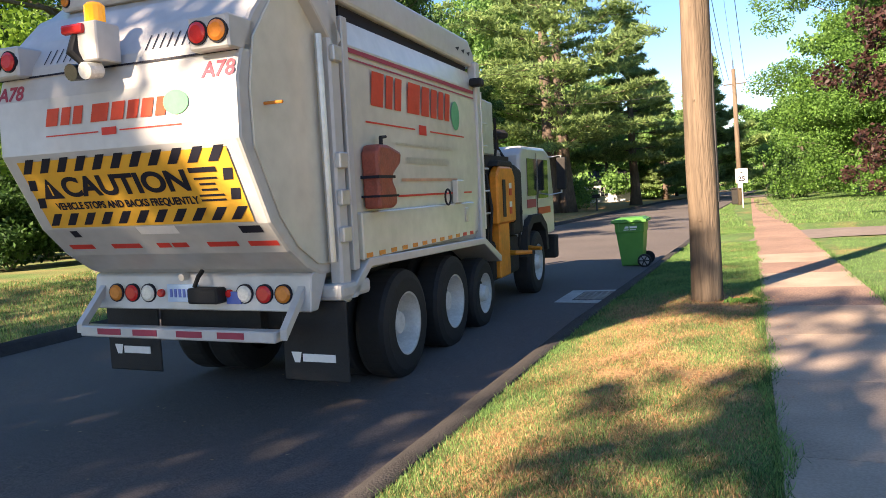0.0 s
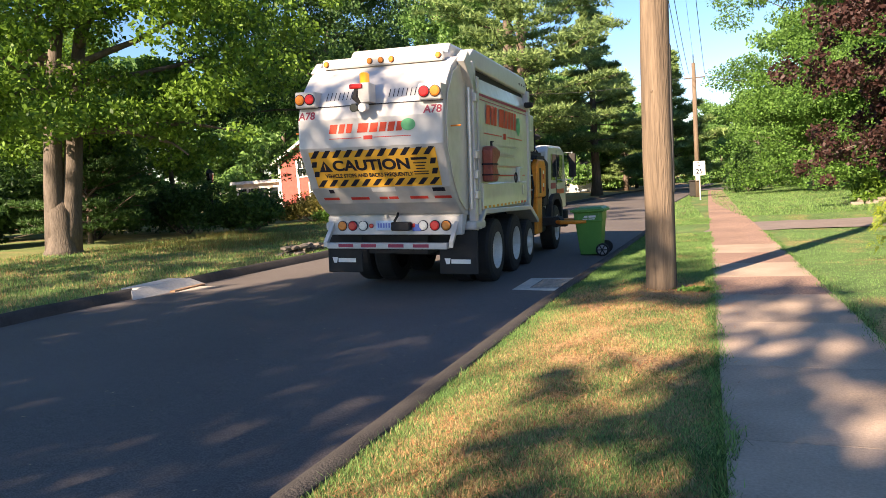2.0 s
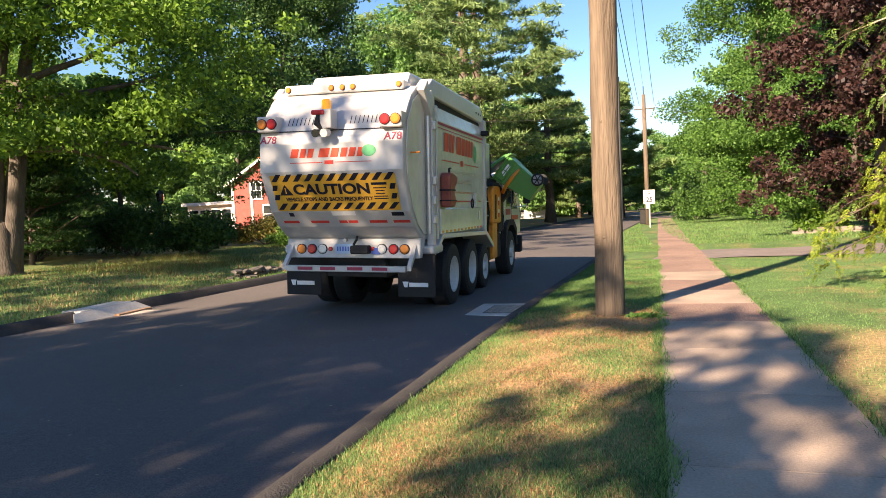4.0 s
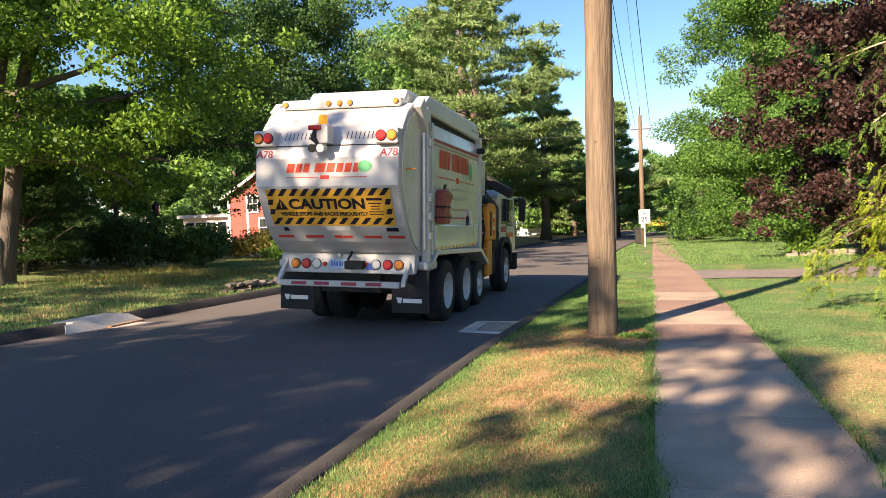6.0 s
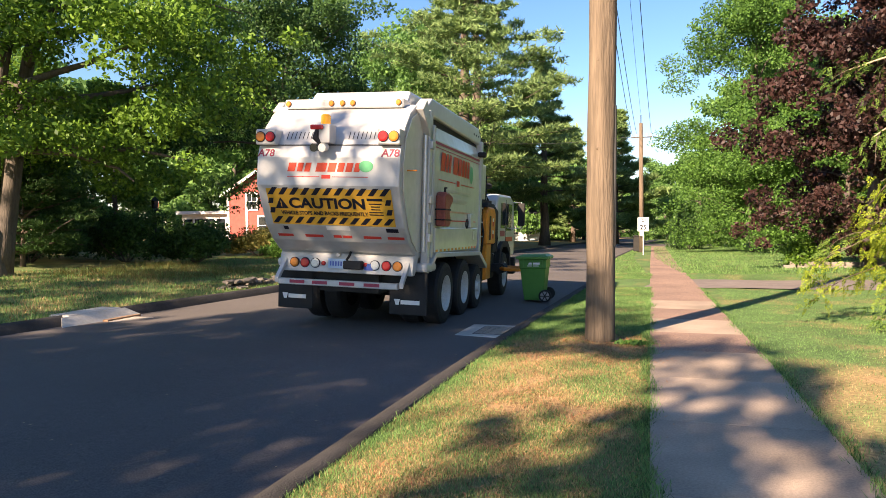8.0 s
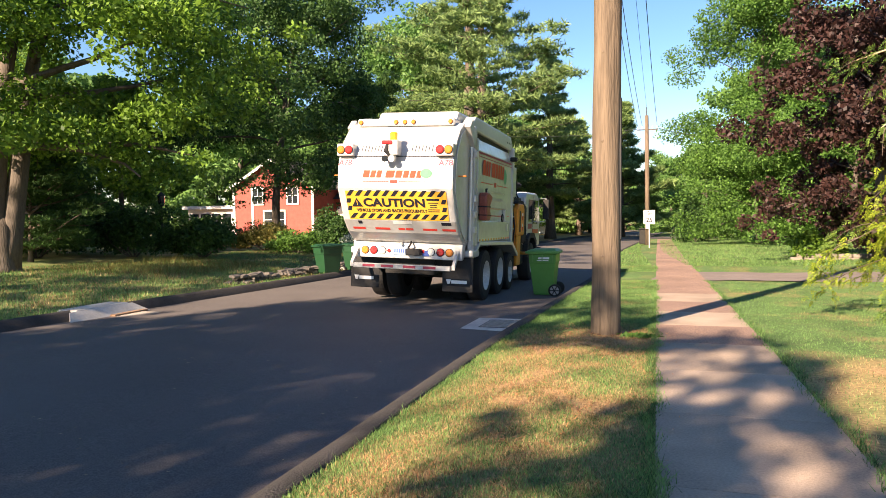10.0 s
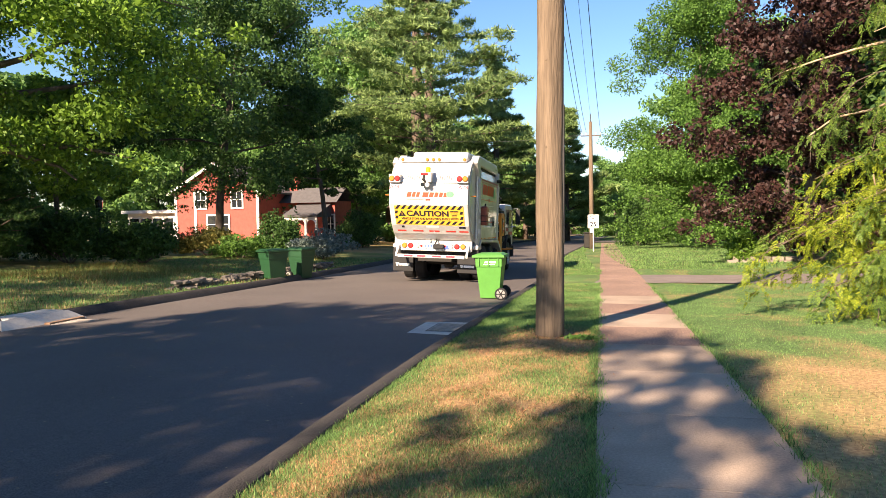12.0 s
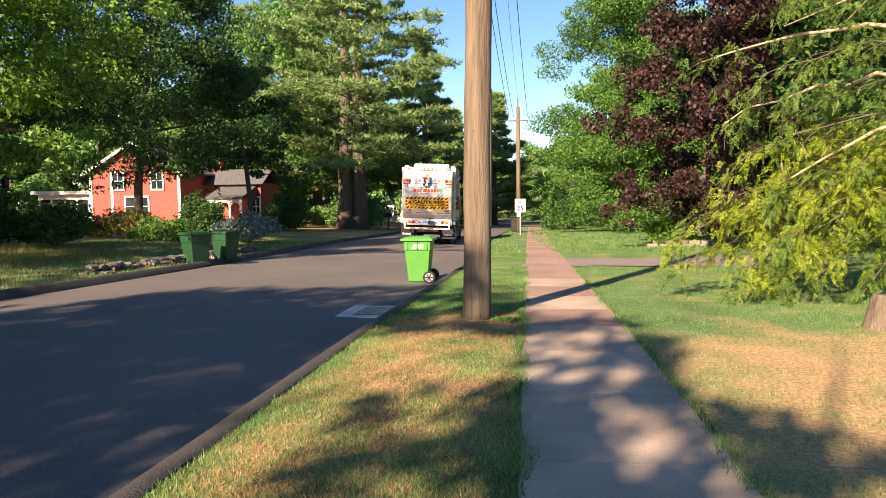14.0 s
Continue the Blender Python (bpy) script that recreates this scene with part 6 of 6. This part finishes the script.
    part("wall", Geo().box(-5, 5, 0, 7, 0, 3.0), M["trim"], c)
    part("roof", Geo().add([(-5.4, -0.5, 2.9), (5.4, -0.5, 2.9), (5.4, 3.5, 5.0), (-5.4, 3.5, 5.0), (-5.4, 7.5, 2.9), (5.4, 7.5, 2.9)], [(0, 1, 2, 3), (3, 2, 5, 4)]), M["roof"], c)
    for x in (-3, -0.5, 2.5):
        window(c, x, 0, 1.0, 1.0, 1.3)


def build_garden_bits():
    rng = np.random.default_rng(3)
    wall = thing("stone_border", pose(0, 0, 0), "low dry-stone border of flat grey fieldstones", "stone wall")
    meshes = []
    for k in range(5):
        a, b, c = rng.uniform(0.1, 0.22), rng.uniform(0.08, 0.14), rng.uniform(0.03, 0.045)
        bm = bevel_box(-a, a, -b, b, -c, c, 0.025, 1)
        for v in bm.verts:
            v.co += Vector(rng.normal(size=3) * 0.012)
        me = bpy.data.meshes.new("stone")
        bm.to_mesh(me)
        bm.free()
        me.materials.append(M["stone"])
        meshes.append(me)
    for i in range(190):
        y = rng.uniform(15.8, 26.5)
        lay = i % 3
        o = new("stone", meshes[i % 5])
        o.parent = wall
        o.matrix_basis = pose(ROAD_L - 0.75 + rng.normal() * 0.12 + bend(y), y, land_z(-11, y) + 0.03 + lay * 0.075, rng.normal() * 3, rng.normal() * 3, 90 + rng.normal() * 14)
    bed = thing("raised_bed", pose(0, 0, 0), "low raised bed edged with pale wall blocks", "garden wall")
    for i in range(7):
        for lay in range(2):
            y = 27.2 - 0.06 * i
            part("block", bevel_box(3.75 + 0.42 * i + 0.2 * lay, 4.13 + 0.42 * i + 0.2 * lay, y, y + 0.24, land_z(4.2, 27) + 0.13 * lay - 0.03, land_z(4.2, 27) + 0.13 * lay + 0.1, 0.015, 1), M["block"], bed)
    st = thing("tree_stump", pose(4.0, 8.7, 0.03), "weathered grey tree stump at the lawn edge", "stump")
    part("wood", Geo().tube([(0, 0, -0.1), (0.0, 0, 0.08), (0.02, 0, 0.3), (0.03, 0, 0.36)], [0.26, 0.2, 0.17, 0.15], 12), M["pole"], st, smooth=False)
    mb = thing("mailbox", pose(-15.4, 35.0, land_z(-14, 35)), "white mailbox post with a dark box", "mailbox")
    part("post", bevel_box(-0.08, 0.08, -0.08, 0.08, -0.1, 1.25, 0.01, 1), M["trim"], mb)
    part("arm", bevel_box(-0.06, 0.7, -0.05, 0.05, 0.72, 0.82, 0.01, 1), M["trim"], mb)
    part("box", bevel_geo(Geo().prism([(-0.3, 0), (-0.3, 0.2), (-0.2, 0.28), (0.2, 0.28), (0.3, 0.2), (0.3, 0)], 0.2, 0.65), 0.01, 1), M["chassis"], mb).location.z = 0.82
    m2 = thing("mailbox", pose(-13.0, 57.0, land_z(-13, 57)), "dark mailbox on a post by the far kerb", "mailbox")
    part("post", bevel_box(-0.06, 0.06, -0.06, 0.06, -0.1, 1.0, 0.01, 1), M["bark"], m2)
    part("box", bevel_box(-0.3, 0.3, -0.15, 0.15, 1.0, 1.3, 0.03, 1), M["chassis"], m2)
    lp = thing("lantern_post", pose(-24.2, 29.0, 0.1), "black garden lantern on a post", "lamp post")
    part("post", Geo().cyl((0, 0, -0.1), (0, 0, 2.0), 0.045, 8), M["wire"], lp)
    part("lantern", bevel_geo(Geo().tube([(0, 0, 2.0), (0, 0, 2.5)], [0.14, 0.2], 6), 0.01, 1), M["glass"], lp)
    part("cap", Geo().tube([(0, 0, 2.5), (0, 0, 2.7)], [0.24, 0.03], 6), M["wire"], lp)
    side = part("side_street", Geo().add([(-3.2, 63, fall(63) + 0.03), (45, 63, fall(63) + 0.03), (45, 71, fall(71) + 0.03), (-3.2, 71, fall(71) + 0.03)], [(0, 1, 2, 3)]), M["asphalt"])
    tagged(side, "pale asphalt side street joining past the sign", "road", kind="structure")
    cs = part("cross_street", Geo().add([(-90, 178, fall(178) + 0.05), (90, 178, fall(178) + 0.05), (90, 190, fall(190) + 0.05), (-90, 190, fall(190) + 0.05)], [(0, 1, 2, 3)]), M["asphalt"])
    tagged(cs, "far cross street at the end of the road", "road", kind="structure")


def build_vehicles():
    b = thing("school_bus", pose(0, 185, 0), "yellow school bus driving along the far street", "bus")
    part("body", bevel_geo(Geo().box(-4.0, 5.0, -1.2, 1.2, 0.6, 2.95), 0.2, 2), M["busyellow"], b)
    part("bonnet", bevel_box(-5.4, -4.0, -1.05, 1.05, 0.6, 1.7, 0.15, 2), M["busyellow"], b)
    for i in range(9):
        part("window", Geo().box(-3.7 + 0.95 * i, -2.95 + 0.95 * i, -1.22, -1.2, 1.85, 2.5), M["glass"], b)
    part("rail", Geo().box(-4, 5, -1.22, -1.2, 1.3, 1.4), M["ink"], b)
    for x in (-3.9, 3.0):
        for s in (-1, 1):
            part("wheel", Geo().cyl((x, s * 0.9, 0.48), (x, s * 1.18, 0.48), 0.48, 16), M["black"], b)
    c = thing("car", pose(0, 182, 0), "pale silver car driving along the far street", "car")
    part("body", bevel_geo(Geo().box(-2.2, 2.2, -0.9, 0.9, 0.3, 0.95), 0.15, 2), M["car"], c)
    part("cabin", bevel_geo(Geo().add([(-1.5, -0.8, 0.95), (1.3, -0.8, 0.95), (1.3, 0.8, 0.95), (-1.5, 0.8, 0.95), (-0.9, -0.7, 1.5), (0.7, -0.7, 1.5), (0.7, 0.7, 1.5), (-0.9, 0.7, 1.5)],
                                       [(0, 3, 2, 1), (4, 5, 6, 7), (0, 1, 5, 4), (1, 2, 6, 5), (2, 3, 7, 6), (3, 0, 4, 7)]), 0.05, 1), M["glass"], c)
    for x in (-1.4, 1.4):
        for s in (-1, 1):
            part("wheel", Geo().cyl((x, s * 0.7, 0.33), (x, s * 0.92, 0.33), 0.33, 14), M["black"], c)
    p = thing("car", pose(-33.5, 30.5, 0.25, 0, 0, 20), "pale parked car half hidden by shrubs", "car")
    part("body", bevel_geo(Geo().box(-2.2, 2.2, -0.9, 0.9, 0.3, 0.95), 0.15, 2), M["car"], p)
    part("cabin", bevel_geo(Geo().box(-1.2, 1.0, -0.75, 0.75, 0.95, 1.45), 0.15, 2), M["glass"], p)
    for x in (-1.4, 1.4):
        for s in (-1, 1):
            part("wheel", Geo().cyl((x, s * 0.7, 0.33), (x, s * 0.92, 0.33), 0.33, 14), M["black"], p)
    return b, c


# ---- putting it together ----
build_road()
build_drains()
truck, truck_wheels, lift_arm = build_truck()
cart, cart_lid = build_cart("refuse_cart", M["cart"], "green wheeled refuse cart with a white stamp", "refuse carts")
far_cart, far_lid = build_cart("refuse_cart", M["cart_shaded"], "dark green wheeled refuse cart at the far kerb, tree shade in its colour", "refuse carts")
far_cart.matrix_basis = pose(-10.55, 20.4, road_z(-10.1, 20.4) + 0.01, 0, 0, 150)
copy_thing(far_cart, pose(-10.35, 22.0, road_z(-10.1, 22.0) + 0.01, 0, 0, 165))
build_poles()
build_houses()
build_garden_bits()
bus, car = build_vehicles()
build_plants()
build_grass()
build_ground()
build_pavement()

# ---- what moves ----
TRUCK = [(0, -4.36, 4.27, 3.9), (0.3, -4.43, 5.66, 3.7), (0.5, -4.48, 6.42, 3.6), (1.0, -4.60, 8.02, 3.1), (1.5, -4.69, 9.06, 2.7), (2.0, -4.74, 9.64, 2.6), (2.5, -4.75, 9.85, 2.7), (3.0, -4.75, 9.88, 2.7),
         (5.0, -4.75, 9.89, 2.7), (8.2, -4.75, 9.89, 2.7), (8.7, -4.77, 10.1, 2.6), (9.3, -4.82, 11.1, 2.2), (9.8, -4.88, 12.2, 1.8), (10.3, -4.95, 13.4, 1.4), (11.0, -5.06, 15.4, 1.2),
         (11.5, -5.12, 17.3, 1.2), (12.0, -5.17, 19.55, 1.5), (12.5, -5.2, 22.1, 1.7), (13.0, -5.25, 25.0, 2.4), (13.5, -5.3, 28.4, 3.4), (14.0, -5.5, 32.4, 4.5)]


def truck_state(t):
    """place along the street at t, by smooth cubic pieces"""
    k = max(i for i in range(len(TRUCK) - 1) if TRUCK[i][0] <= t + 1e-6)
    a, b = TRUCK[k], TRUCK[k + 1]
    p, q = TRUCK[max(k - 1, 0)], TRUCK[min(k + 2, len(TRUCK) - 1)]
    h = b[0] - a[0]
    u = (t - a[0]) / h
    out = []
    for i in (1, 2, 3):
        ma = (b[i] - p[i]) / (b[0] - p[0]) * h
        mb = (q[i] - a[i]) / (q[0] - a[0]) * h
        if abs(b[i] - a[i]) < 0.04:
            ma = mb = 0
        out.append((2 * u ** 3 - 3 * u * u + 1) * a[i] + (u ** 3 - 2 * u * u + u) * ma + (-2 * u ** 3 + 3 * u * u) * b[i] + (u ** 3 - u * u) * mb)
    return out


def truck_pose(t):
    x, y, h = truck_state(t)
    zr, zf = road_z(x, y + 1.8), road_z(x, y + 7.3)
    return pose(x, y, zr - 1.8 * (zf - zr) / 5.5, math.degrees(math.atan2(zf - zr, 5.5)), 2.2, h)


# middle of the cart: seconds, x, y, height, tilt, lid
CART = [(0, -2.77, 15.7, 0.135, 0, 0), (2.5, -2.77, 15.7, 0.135, 0, 0), (2.75, -2.82, 15.8, 0.15, 0, 0), (3.0, -3.03, 15.9, 0.21, -2, 0), (3.2, -3.28, 16.0, 0.3, -8, 0), (3.6, -3.4, 16.1, 0.95, -20, 4),
        (4.0, -3.3, 16.1, 1.9, -50, 20), (4.3, -3.5, 16.1, 2.75, -95, 60), (4.6, -4.2, 16.1, 3.0, -140, 95), (5.0, -4.6, 16.1, 2.75, -150, 110), (5.4, -4.55, 16.1, 2.8, -142, 100), (5.8, -4.6, 16.1, 2.75, -150, 110),
        (6.1, -4.4, 16.1, 2.95, -146, 105), (6.3, -3.87, 16.1, 3.3, -128, 95), (6.5, -3.54, 16.1, 3.19, -97, 75), (6.7, -2.69, 16.1, 2.53, -53, 45), (6.9, -2.39, 16.1, 1.82, -35, 40), (7.1, -2.31, 16.1, 1.05, -18, 22),
        (7.3, -2.51, 16.1, 0.72, -10, 6), (7.5, -2.71, 16.1, 0.45, -4, 0), (7.7, -2.9, 16.1, 0.34, 0, 0), (8.0, -2.86, 16.1, 0.16, 0, 0), (8.3, -2.78, 16.15, 0.127, 0, 0), (14, -2.78, 16.15, 0.127, 0, 0)]


def cart_pose(row):
    t, x, y, z, tilt, lid = row
    a = radians(tilt)
    return pose(x - 0.5 * math.sin(a), y, z - 0.5 * math.cos(a), 0, tilt, 2)


def motions():
    ticks = [i / 10 for i in range(0, 31)] + [3.5, 5.0, 7.0, 8.0] + [8.2 + i / 10 for i in range(0, 59)]
    walk(truck, [(t, truck_pose(t)) for t in ticks])
    y0 = truck_state(0)[1]
    for w, x, y, r in truck_wheels:
        walk(w, [(t, pose(x, y, r, -math.degrees((truck_state(t)[1] - y0) / r), 0, 0)) for t in ticks])
    walk(cart, [(row[0], cart_pose(row)) for row in CART])
    walk(cart_lid, [(row[0], pose(0.33, 0, 1.0, 0, row[5], 0)) for row in CART])
    home = pose(0.75, 6.2, 0.85)
    rows = [(0, home), (1.4, home), (1.9, pose(1.1, 6.0, 0.8)), (2.3, None), (2.6, None)]
    arm_rows = [(0, home), (1.3, home), (1.8, pose(1.15, 6.0, 0.85))]
    for row in CART:
        t = row[0]
        if 2.4 < t < 7.9:
            grip = cart_pose(row) @ pose(-0.52, 0, 0.62)
            arm_rows.append((t, truck_pose(t).inverted() @ grip))
    arm_rows.insert(3, (2.3, arm_rows[3][1]))
    arm_rows += [(8.1, pose(1.2, 6.2, 0.75)), (8.6, home), (14, home)]
    walk(lift_arm, arm_rows)
    walk(bus, [(t, pose(-9.4 - 14 * (t - 6.5), 185, fall(185) + 0.1)) for t in (0, 6, 7, 14)])
    walk(car, [(t, pose(-12 + 17 * (t - 7.3), 181, fall(181) + 0.1)) for t in (0, 7, 8, 14)])


motions()
